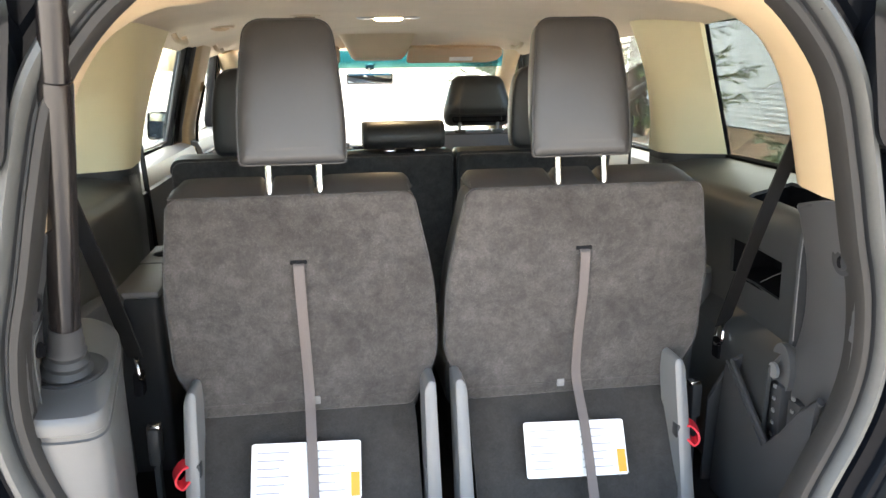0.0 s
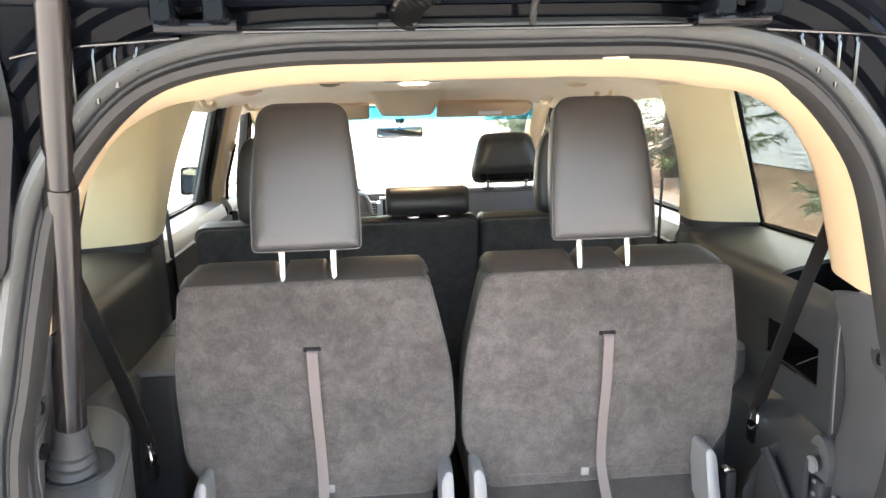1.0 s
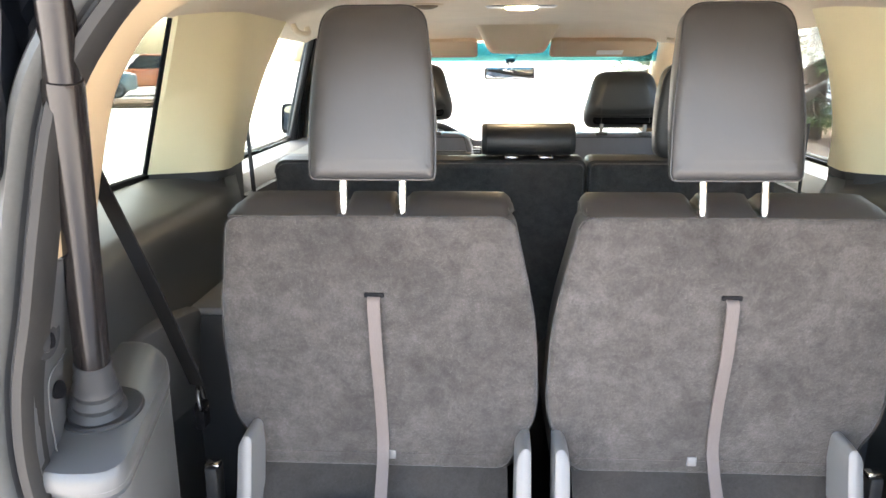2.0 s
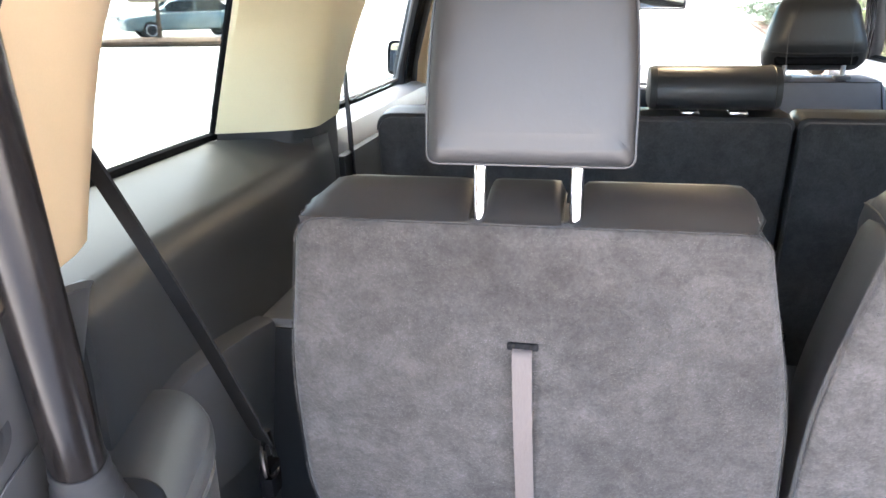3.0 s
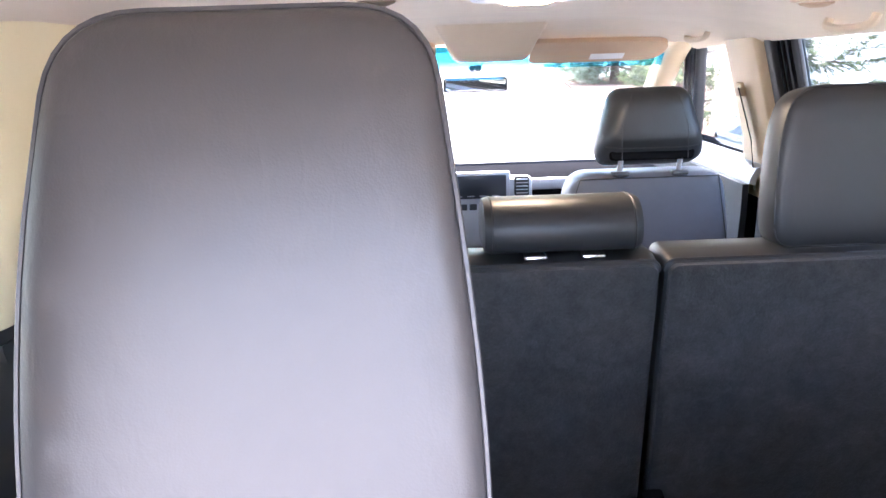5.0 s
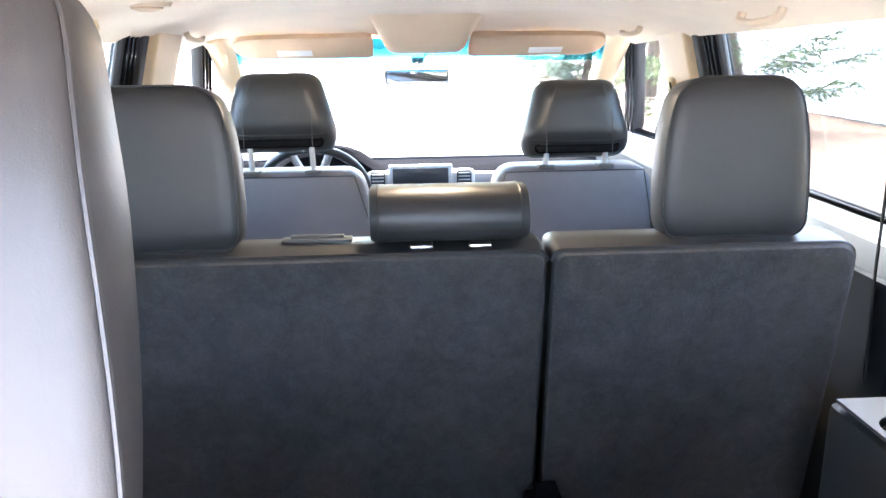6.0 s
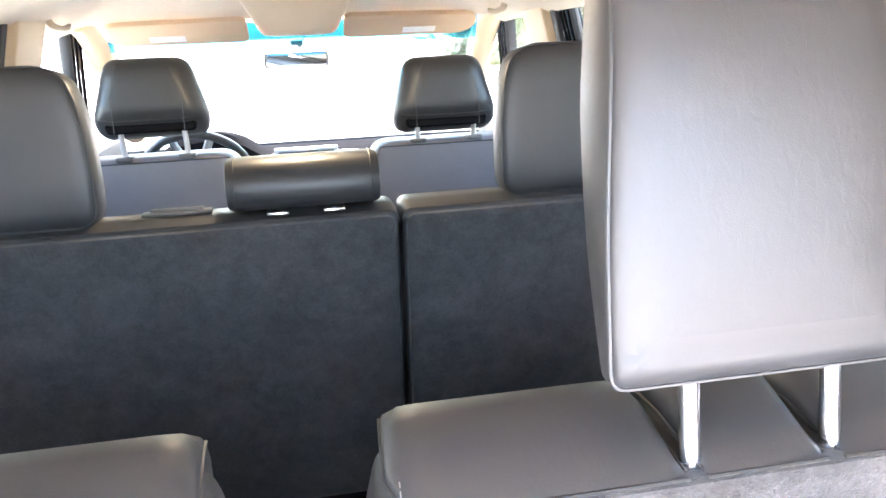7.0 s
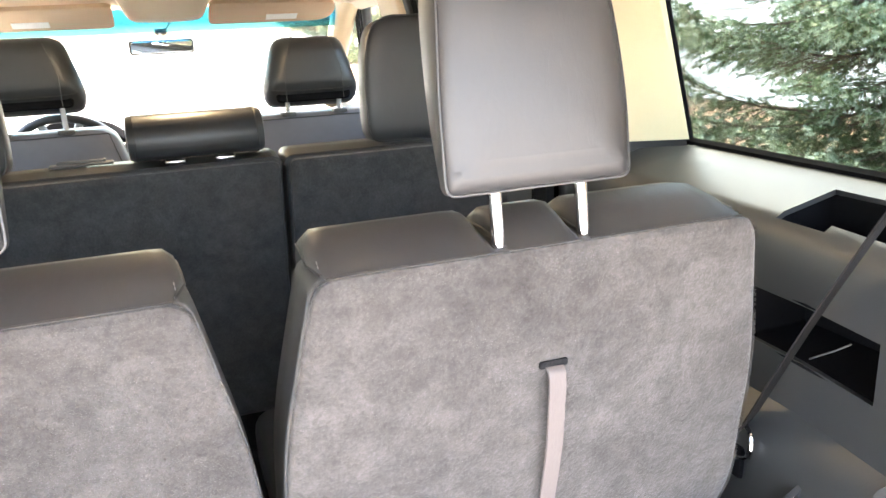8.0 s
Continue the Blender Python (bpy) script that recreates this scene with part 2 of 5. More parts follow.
# ---- mesh helpers ----
def part(name, bm, material, parent=None, label="", angle=38, flat=False):
    """Links a bmesh as one mesh object, shaded smooth but for sharp edges."""
    bmesh.ops.recalc_face_normals(bm, faces=bm.faces[:])
    if not flat:
        lim = radians(angle)
        for f in bm.faces:
            f.smooth = True
        for e in bm.edges:
            e.smooth = len(e.link_faces) == 2 and e.calc_face_angle(0) < lim
    me = bpy.data.meshes.new(name)
    bm.to_mesh(me)
    bm.free()
    me.materials.append(material)
    ob = new(name, me)
    if parent:
        ob.parent = parent
    if label:
        ob["label"] = label
    return ob


def skew_in(bm):
    """The forward cabin stands a little to the right of the tail."""
    for v in bm.verts:
        v.co.x += 0.013 * max(v.co.y - 0.6, 0)
    return bm


def thing(name, label, category, group="", kind="", at=(0, 0, 0)):
    """An empty at a thing's base, under which its parts hang."""
    ob = new(name)
    ob.empty_display_size = 0.05
    ob.location = at
    return tagged(ob, label, category, group, kind)


def join(*bms):
    out = bms[0]
    for b in bms[1:]:
        me = bpy.data.meshes.new("tmp")
        b.to_mesh(me)
        out.from_mesh(me)
        b.free()
        bpy.data.meshes.remove(me)
    return out


def moved(bm, m):
    bmesh.ops.transform(bm, matrix=m, verts=bm.verts[:])
    return bm


def rings(rows, caps=True, closed=True):
    """Faces between rings of points; closed: each ring is a loop."""
    bm = bmesh.new()
    vs = [[bm.verts.new(p) for p in r] for r in rows]
    n = len(vs[0])
    for a, b in zip(vs, vs[1:]):
        for i in range(n if closed else n - 1):
            j = (i + 1) % n
            bm.faces.new((a[i], a[j], b[j], b[i]))
    if caps and closed:
        bm.faces.new(vs[0][::-1])
        bm.faces.new(vs[-1])
    return bm


def thick(rows, d):
    """An open sheet of points given depth d, so that it is no bare plane."""
    bm = rings(rows, False, False)
    bmesh.ops.recalc_face_normals(bm, faces=bm.faces[:])
    bmesh.ops.solidify(bm, geom=bm.faces[:], thickness=d)
    return bm


def rounded(pts, radii, n=5):
    """A polygon with each corner rounded."""
    out = []
    k = len(pts)
    for i, p in enumerate(pts):
        r = radii[i] if isinstance(radii, (list, tuple)) else radii
        p0, p1, p2 = Vector(pts[i - 1]), Vector(p), Vector(pts[(i + 1) % k])
        a = p1 + (p0 - p1).normalized() * min(r, (p0 - p1).length * 0.49)
        c = p1 + (p2 - p1).normalized() * min(r, (p2 - p1).length * 0.49)
        for j in range(n + 1):
            s = j / n
            out.append(tuple((1 - s) ** 2 * a + 2 * s * (1 - s) * p1 + s * s * c))
    return out


def slab(outline, prof):
    """An (x, z) outline carried through steps of (y, inset[, rise]), shrinking towards its middle."""
    xs, zs = [p[0] for p in outline], [p[1] for p in outline]
    cx, cz = (min(xs) + max(xs)) / 2, (min(zs) + max(zs)) / 2
    hx, hz = (max(xs) - min(xs)) / 2, (max(zs) - min(zs)) / 2
    rows = []
    for y, d, *up in prof:
        kx, kz = max(hx - d, 0.001) / hx, max(hz - d, 0.001) / hz
        rows.append([(cx + (x - cx) * kx, y, cz + (z - cz) * kz + (up[0] if up else 0)) for x, z in outline])
    return rings(rows)


def rbox(x0, x1, y0, y1, z0, z1, r=0.01, seg=2):
    bm = bmesh.new()
    bmesh.ops.create_cube(bm, size=1, matrix=Matrix.Translation(((x0 + x1) / 2, (y0 + y1) / 2, (z0 + z1) / 2)) @ Matrix.Diagonal((x1 - x0, y1 - y0, z1 - z0, 1)))
    r = min(r, 0.45 * min(x1 - x0, y1 - y0, z1 - z0))
    if r > 0:
        bmesh.ops.bevel(bm, geom=bm.edges[:], offset=r, segments=seg, affect="EDGES", profile=0.5)
    return bm


def smooth_path(pts, n=6):
    """Catmull-Rom through points."""
    p = [Vector(q) for q in pts]
    p = [2 * p[0] - p[1]] + p + [2 * p[-1] - p[-2]]
    out = []
    for i in range(1, len(p) - 2):
        for j in range(n):
            t = j / n
            a, b, c, d = p[i - 1], p[i], p[i + 1], p[i + 2]
            out.append(0.5 * (2 * b + (c - a) * t + (2 * a - 5 * b + 4 * c - d) * t * t + (3 * b - 3 * c + d - a) * t ** 3))
    out.append(p[-2])
    return out


def tube(pts, radius, sides=12, caps=True, loop=False):
    """A round bar along points; radius: one number or one a point."""
    p = [Vector(q) for q in pts]
    rows = []
    side = None
    for i, q in enumerate(p):
        a, b = (p[i - 1], p[(i + 1) % len(p)]) if loop else (p[max(i - 1, 0)], p[min(i + 1, len(p) - 1)])
        d = (b - a).normalized()
        if side is None:
            side = d.orthogonal().normalized()
        side = (side - d * side.dot(d)).normalized()
        up = d.cross(side)
        r = radius[i] if isinstance(radius, (list, tuple)) else radius
        rows.append([q + r * (math.cos(t) * side + math.sin(t) * up) for t in (2 * math.pi * k / sides for k in range(sides))])
    if loop:
        return rings(rows + [rows[0]], False)
    return rings(rows, caps)


def strap(pts, across, width, deep=0.0025):
    """A flat band along points; across: the way of its width."""
    w = Vector(across).normalized() * width / 2
    p = [Vector(q) for q in pts]
    rows = []
    for i, q in enumerate(p):
        d = (p[min(i + 1, len(p) - 1)] - p[max(i - 1, 0)]).normalized()
        n = d.cross(w).normalized() * deep / 2
        rows.append([q - w - n, q + w - n, q + w + n, q - w + n])
    return rings(rows)


def lathe(prof, sides=24):
    """Turned about z from (radius, z) steps."""
    return rings([[(r * math.cos(2 * math.pi * k / sides), r * math.sin(2 * math.pi * k / sides), z) for k in range(sides)] for r, z in prof])


# ---- the shell of the car: y runs forward, x to its right side ----
BELT, GLASS_X, LEAN = 1.165, 0.885, 0.265
CAR_FLOOR = 0.50


def glass_x(z):
    """How far out the side glass stands at a height."""
    return GLASS_X - max(z - BELT, 0) * LEAN


HALF_ARCH = [(0, 1.588), (0.13, 1.588), (0.26, 1.586), (0.38, 1.570), (0.462, 1.535), (0.53, 1.468), (0.578, 1.39), (0.612, 1.27), (0.640, 1.15), (0.665, 1.05), (0.672, 0.94), (0.652, 0.84), (0.605, 0.73), (0.55, 0.62), (0.45, 0.575), (0.2, 0.57)]
arch = [(p.x, p.y) for p in smooth_path([(x, z, 0) for x, z in [(-x, z) for x, z in HALF_ARCH[:0:-1]] + HALF_ARCH + [(-0.2, 0.57)]], 4)][:-1]


def arch_normals(pts):
    out = []
    for i in range(len(pts)):
        a, b = Vector(pts[i - 1]), Vector(pts[(i + 1) % len(pts)])
        d = (b - a).normalized()
        out.append((-d.y, d.x))
    return out


arch_n = arch_normals(arch)


def sweep_arch(prof):
    """Carries (outward, y) steps round the tailgate opening."""
    return rings([[(x + nx * o, y, z + nz * o) for (x, z), (nx, nz) in zip(arch, arch_n)] for o, y in prof], False)


floor = tagged(part("floor", rbox(-0.76, 0.76, -0.36, 3.25, CAR_FLOOR - 0.05, CAR_FLOOR, 0.01), M_FLOOR), "black carpeted floor of the car cabin", "floor", kind="structure")

seal = thing("rubber_seal", "ribbed black rubber weatherstrip round the tailgate opening", "weatherstrip", kind="structure")
part("lip", sweep_arch([(-0.022, -0.300), (-0.024, -0.330), (-0.018, -0.342), (-0.008, -0.344), (-0.004, -0.338)]), M_RUBBER, seal)
part("groove", sweep_arch([(-0.004, -0.338), (-0.001, -0.330), (0.003, -0.330), (0.005, -0.338)]), M_BLACK, seal)
part("bulb", sweep_arch([(0.005, -0.338), (0.007, -0.350), (0.014, -0.358), (0.023, -0.356), (0.030, -0.346), (0.032, -0.33), (0.030, -0.31)]), M_SEAL, seal)

body = thing("car_body", "glossy black painted car body with open rear hatch", "car body", kind="structure")
part("door_frame", sweep_arch([(0.028, -0.318), (0.05, -0.322), (0.056, -0.335), (0.080, -0.338), (0.088, -0.355), (0.096, -0.358), (0.108, -0.354), (0.116, -0.362), (0.165, -0.364), (0.18, -0.350), (0.19, -0.30), (0.185, -0.2)]), M_PAINT, body)


def tan_pillar(z):
    return min(max((1.565 - z) / 0.09, 0), 1)


def rear_surround(lo, hi, side_steps):
    """The trim that runs in from the seal, over the part of the opening between two heights."""
    idx = [i for i, (x, z) in enumerate(arch) if lo <= z <= hi]
    top = [-0.018, -0.026, -0.035, -0.034, -0.015, 0.012]
    ys = [-0.325, -0.26, -0.17, -0.14, -0.08, 0.02]
    rows = []
    for k, y in enumerate(ys):
        row = []
        for i in idx:
            (x, z), (nx, nz) = arch[i], arch_n[i]
            w = tan_pillar(z)
            o = top[k] * (1 - w) + side_steps[k] * w
            row.append((x + nx * o, y, z + nz * o * (1 - 0.6 * w)))
        rows.append(row)
    return thick(rows, 0.006)


trim_d = thing("trim_hatch", "peach plastic trim lining the top of the hatch opening", "trim", kind="structure")
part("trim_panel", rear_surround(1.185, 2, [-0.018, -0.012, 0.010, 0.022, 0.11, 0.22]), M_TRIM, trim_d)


for s in (1, -1):
    near_i = min(range(len(arch)), key=lambda i: abs(arch[i][0] - s * 0.44) + (9 if arch[i][1] < 1.3 else 0))
    (x, z), (nx, nz), w = arch[near_i], arch_n[near_i], tan_pillar(arch[near_i][1])
    line = []
    for top_o, side_o, y in ((-0.018, -0.018, -0.325), (-0.026, -0.012, -0.26), (-0.035, 0.010, -0.17), (-0.034, 0.022, -0.14)):
        o = top_o * (1 - w) + side_o * w
        line.append((x + nx * o, y - 0.001, z + nz * o * (1 - 0.6 * w) - 0.0005))
    part("joint", tube(line, 0.0016, 6), M_JOINT, trim_d, "thin joint between two trim pieces")
part("latch_tab", rbox(0.165, 0.205, -0.336, -0.318, 1.563, 1.574, 0.005), M_TRIM, trim_d)


def low_surround(s):
    """The black trim beside the opening, below the pale pillar."""
    idx = [i for i, (x, z) in enumerate(arch) if 0.60 <= z <= 1.21 and x * s > 0]
    rows = []
    for o, y, top in [(-0.018, -0.325, 1.21), (-0.012, -0.26, 1.20), (0.015, -0.19, 1.185), (0.028, -0.13, 1.17), (0.040, -0.108, 1.16), (0.050, -0.104, 1.15)]:
        rows.append([(s * max(abs(arch[i][0] + arch_n[i][0] * o), 0.655 + 0.16 * (y + 0.325) if arch[i][1] < 0.95 and y > -0.3 else 0), y, min(arch[i][1], top)) for i in idx])
    return thick(rows, 0.006)


def side_wall(s):
    """The lower side lining beside the third row: ledge under the window, wall, pillar foot."""
    ys = [-0.104, -0.094, -0.084, -0.06, -0.045, 0.0, 0.08, 0.165, 0.174, 0.190, 0.25, 0.385, 0.405, 0.52, 0.57, 0.62, 0.70, 0.80, 0.86, 0.92]
    rows = []
    for y in ys:
        ledge = min(max((0.60 - y) / 0.06, 0), 1)
        front = min(max((y - 0.70) / 0.2, 0), 1)
        pil = 0.728 + 0.10 * front
        arch_in = 0.036 if s > 0 else 0.0
        near = 0.026 * min(max((0.10 - y) / 0.2, 0), 1)
        pts = [(GLASS_X, BELT + 0.0), (0.830, 1.152), (0.740, 1.132), (0.730, 1.126), (0.717, 1.105), (0.714, 1.050), (0.715, 1.032), (0.716, 0.952), (0.714, 0.875), (0.712 - arch_in, 0.83), (0.70 - arch_in, CAR_FLOOR)]
        alt = [(pil, 1.160), (pil, 1.15), (pil - 0.003, 1.135), (pil - 0.006, 1.12), (pil - 0.01, 1.095), (pil - 0.012, 1.05), (pil - 0.012, 1.032), (pil - 0.012, 0.952), (pil - 0.012, 0.875), (pil - 0.012, 0.83), (pil - 0.02, CAR_FLOOR)]
        rows.append([(s * ((a[0] - near * (a[0] < 0.80)) * ledge + b[0] * (1 - ledge)), y, a[1] * ledge + b[1] * (1 - ledge)) for a, b in zip(pts, alt)])
    bm = rings(rows, False, False)
    if s > 0:
        hole = [f for f in bm.faces if 0.73 < f.calc_center_median().x < 0.83 and -0.06 < f.calc_center_median().y < 0.165 and f.calc_center_median().z > 1.125]
        hole += [f for f in bm.faces if -0.045 < f.calc_center_median().y < 0.190 and 0.952 < f.calc_center_median().z < 1.032]
        bmesh.ops.delete(bm, geom=hole, context="FACES")
    bmesh.ops.recalc_face_normals(bm, faces=bm.faces[:])
    bmesh.ops.solidify(bm, geom=bm.faces[:], thickness=0.008)
    return bm


def bend(p0, p1, p2, r, n=6):
    """A rounded corner at p1 on the way from p0 to p2."""
    p0, p1, p2 = Vector(p0), Vector(p1), Vector(p2)
    a = p1 + (p0 - p1).normalized() * min(r, (p0 - p1).length * 0.48)
    c = p1 + (p2 - p1).normalized() * min(r, (p2 - p1).length * 0.48)
    return [tuple((1 - k / n) ** 2 * a + 2 * k / n * (1 - k / n) * p1 + (k / n) ** 2 * c) for k in range(n + 1)]


def pillar_c(s, z0=1.181, z1=1.565, grow=0.0):
    """The pale pillar between the quarter window and the rear door, turned in to the cabin."""
    rows = []
    for k in range(13):
        z = z0 + (z1 - z0) * k / 12
        u = max((z - 1.18) / 0.385, 0)
        xo = glass_x(z) - 0.006
        bx, by = 0.718 - 0.018 * u, 0.60 + 0.15 * u
        fy = 0.83 + 0.30 * u ** 1.3 + 0.04 * math.sin(math.pi * u) * -1 + (0.09 * u if s < 0 else -0.06 - 0.20 * u)
        fx = 0.742 - 0.045 * u
        sec = [(xo, 0.55), (xo - 0.008, 0.551)] + bend((xo - 0.008, 0.551), (bx, by), (fx, fy), 0.062, 9) + bend((bx, by), (fx, fy), (xo, fy + 0.04), 0.03) + [(xo, fy + 0.04)]
        rows.append([(s * (x - grow), y, z) for x, y in sec])
    return thick(rows, 0.006)


for s, side in ((1, "right"), (-1, "left")):
    w = thing("wall_" + side, "matt black plastic side lining with a ledge under the window", "side panel", kind="structure")
    part("panel", side_wall(s), M_LEDGE, w)
    part("rear_panel", low_surround(s), M_DARK, w)
    part("ledge_groove", tube(smooth_path([(s * 0.850, -0.08, 1.158), (s * 0.850, 0.20, 1.158), (s * 0.850, 0.48, 1.158), (s * 0.835, 0.525, 1.156), (s * 0.815, 0.535, 1.152)], 5), 0.0028, 6), M_DASH, w)
    part("corner_strip", rbox(min(s * 0.686, s * 0.74), max(s * 0.686, s * 0.74), -0.1025, -0.096, 0.52, 1.11, 0.001), M_BLACK, w)
    part("pillar_foot", pillar_c(s, 1.0, 1.1865, 0.002), M_BLACK, w)
    t = thing("trim_pillar", "cream plastic pillar cover between the side windows", "pillar trim", kind="structure")
    part("cover", pillar_c(s), M_TAN, t)


def ceiling_z(x, y):
    side = (1.600 - 0.004 * y) - (1.548 - 0.022 * y)
    z = 1.600 - 0.004 * y - side * (abs(x) / 0.79) ** 5
    return z - 0.062 * (1 - 0.9 * (abs(x) / 0.79) ** 3) * min(max((y - 2.12) / 0.38, 0), 1) ** 1.5 - 0.012 * max(0, 1 - (y + 0.1) / 0.15)


ceil_rows = [[(x, y, ceiling_z(x, y)) for x in (0.79 * math.sin(math.pi / 2 * k / 12) for k in range(-12, 13))] for y in [-0.02 + 2.52 * j / 40 for j in range(41)]]
ceiling = tagged(part("ceiling", thick(ceil_rows, 0.012), M_LINER), "beige cloth headliner of the car roof", "headliner", kind="structure")

roof = [[(x, y, 1.70 - 0.06 * (abs(x) / 0.84) ** 6 - 0.02 * max(0, (y - 1.8))) for x in (0.84 * math.sin(math.pi / 2 * k / 10) for k in range(-10, 11))] for y in (-0.36, 0.2, 0.8, 1.4, 2.0, 2.62)]
part("roof", thick(roof, 0.03), M_PAINT, body)
for s in (1, -1):
    part("side", thick([[(s * 0.955, y, 0.30), (s * 0.975, y, 0.6), (s * 0.965, y, 0.95), (s * 0.93, y, 1.10), (s * 0.90, y, 1.15)] for y in (-0.36, 0.5, 1.5, 2.5, 3.4)], 0.02), M_PAINT, body)
    part("roof_rail", thick([[(s * 0.845, y, 1.645), (s * 0.835, y, 1.60), (s * 0.812, y, 1.562), (s * 0.800, y, 1.552 - 0.016 * y)] for y in (-0.3, 0.5, 1.5, 2.5, 2.62)], 0.02), M_PAINT, body)
part("underbody", rbox(-0.95, 0.95, -0.40, 3.45, 0.28, 0.34, 0.02), M_BLACK, body)
part("bulkhead", rbox(-0.95, 0.95, 3.38, 3.42, 0.30, 0.970, 0.01), M_BLACK, body)
part("rear_sill", rbox(-0.80, 0.80, -0.42, -0.30, 0.33, 0.555, 0.02), M_PAINT, body)


# ---- side windows and doors ----
def pane(y0, y1, z0, z1, s, inset=0.0, skew=0.0):
    """A thin leaning side pane; skew moves its upper front corner back."""
    rows = []
    for k in range(5):
        z = z0 + (z1 - z0) * k / 4
        x = glass_x(z) + 0.006 - inset
        f = y1 - skew * k / 4
        rows.append([(s * x, y0 + (f - y0) * j / 4, z) for j in range(5)])
    return thick(rows, 0.004)


def window_frame(y0, y1, z0, z1, s, wide=0.006, skew=0.0):
    """A black rubber edge round a side pane."""
    pts = [(s * (glass_x(z) - 0.001), y, z) for y, z in [(y0, z0), (y1, z0), (y1 - skew, z1), (y0, z1)]]
    loop = []
    for a, b in zip(pts, pts[1:] + pts[:1]):
        loop += [Vector(a).lerp(Vector(b), k / 6) for k in range(6)]
    return tube(loop, wide, 6, loop=True)


n_win = 0
for s in (1, -1):
    for y0, y1, z0, skew, g in ((0.02, 0.552, BELT, 0.0, M_PRIVACY), (0.90, 1.80, 1.135, 0.0, M_SMOKE), (2.10, 2.95, 1.12, 0.36, M_GLASS)):
        n_win += 1
        w = thing("window_%d" % n_win, "clear side window of the car in a black rubber edge", "car window", kind="structure")
        part("pane", skew_in(pane(y0, y1, z0, 1.535 - 0.015 * y0, s, skew=skew)), g, w)
        part("window_frame", skew_in(window_frame(y0, y1, z0 + 0.010, 1.535 - 0.015 * y0, s, 0.009 if y0 < 0.5 else 0.005, skew)), M_DASH if y0 < 0.5 else M_GREY, w)


DOOR_SECTION = [(GLASS_X - 0.005, 1.128), (0.84, 1.13), (0.80, 1.118), (0.785, 1.09), (0.781, 1.07), (0.78, 0.98), (0.775, 0.88), (0.78, 0.70), (0.76, CAR_FLOOR)]


def door_panel(s, y0, y1, first, last):
    """The lining between two steps of the door's section."""
    return thick([[(s * x, y, z) for x, z in DOOR_SECTION[first:last]] for y in (y0, y0 + 0.02, (y0 + y1) / 2, y1 - 0.02, y1)], 0.02)


def upright(s, y0, y1, z0, z1, x_in, x_out, lean_y=0.0):
    """A pillar that leans with the glass."""
    rows = []
    for k in range(7):
        u = k / 6
        z = z0 + (z1 - z0) * u
        g = glass_x(z)
        xa, xb = g - x_in, g - x_out
        dy = lean_y * u
        sec = rounded([(xa, y0 + dy), (xa, y1 + dy), (xb, y1 + dy), (xb, y0 + dy)], min(0.014, (x_in - x_out) * 0.4), 3)
        rows.append([(s * x, y, z) for x, y in sec])
    return rings(rows)


n_door = 0
for s in (1, -1):
    for y0, y1, fy in ((0.90, 1.90, (1.79, 1.955)), (2.02, 3.0, None)):
        n_door += 1
        d = thing("door_%d" % n_door, "closed car door with black lining and a sill paled as sky sheen", "car door", kind="structure")
        # The sill's pale grey stands in for bright sky sheen on the door top.
        part("sill", skew_in(door_panel(s, y0, y1, 0, 5)), M_DOOR, d, "window sill, its pale grey standing in for sky sheen")
        part("panel", skew_in(door_panel(s, y0, y1, 4, 9)), M_BLACK, d)
        part("armrest", rbox(min(s * 0.70, s * 0.79), max(s * 0.70, s * 0.79), y0 + 0.2, y1 - 0.15, 0.86, 0.92, 0.02), M_DARK, d)
        if fy:
            part("frame", skew_in(upright(s, 1.80, 1.89, 1.12, 1.53, 0.022, -0.015)), M_BLACK, d)
            for dy in (1.815, 1.850, 1.880):
                part("frame_rib", skew_in(tube([(s * (glass_x(z) - 0.024), dy, z) for z in (1.12, 1.26, 1.40, 1.53)], 0.006, 8)), M_WET, d)
            part("frame_edge", skew_in(upright(s, 1.90, 1.955, 1.12, 1.53, 0.036, -0.01)), M_RUBBER, d)
        else:
            part("frame", skew_in(upright(s, 2.81, 2.97, 1.10, 1.50, 0.030, -0.01, -0.30)), M_BLACK, d)
            for dy in (2.835, 2.880, 2.930):
                part("frame_rib", skew_in(tube([(s * (glass_x(z) - 0.032), dy - 0.30 * (z - 1.10) / 0.40, z) for z in (1.12, 1.25, 1.38, 1.49)], 0.006, 8)), M_WET, d)
    t = thing("trim_pillar", "cream plastic cover of the pillar between the doors", "pillar trim", kind="structure")
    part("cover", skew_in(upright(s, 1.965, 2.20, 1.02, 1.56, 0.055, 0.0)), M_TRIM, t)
    t = thing("trim_pillar", "cream plastic cover of the windscreen pillar", "pillar trim", kind="structure")
    a = smooth_path([(s * 0.715, 2.46, 1.545), (s * 0.722, 2.64, 1.475), (s * 0.748, 2.98, 1.28), (s * 0.775, 3.30, 1.06)], 5)
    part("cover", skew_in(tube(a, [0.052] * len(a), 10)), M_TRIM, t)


# ---- windscreen, dashboard ----
def screen_point(u, v):
    """u across, v up the windscreen."""
    y = 3.40 - 0.76 * v - 0.10 * u * u
    return ((0.80 - 0.07 * v) * u, y, 1.01 + 0.50 * v)


n_win += 1
w = thing("window_%d" % n_win, "raked windscreen with a blue shade band along the top", "windscreen", kind="structure")
part("pane", thick([[screen_point(-1 + k / 8, -0.10 + j / 10 * 0.93) for k in range(17)] for j in range(11)], 0.005), M_GLASS, w)
part("shade_band", thick([[screen_point(-1 + k / 8, 0.83 + 0.17 * j / 3) for k in range(17)] for j in range(4)], 0.005), M_BAND, w, "blue tinted strip of glass")

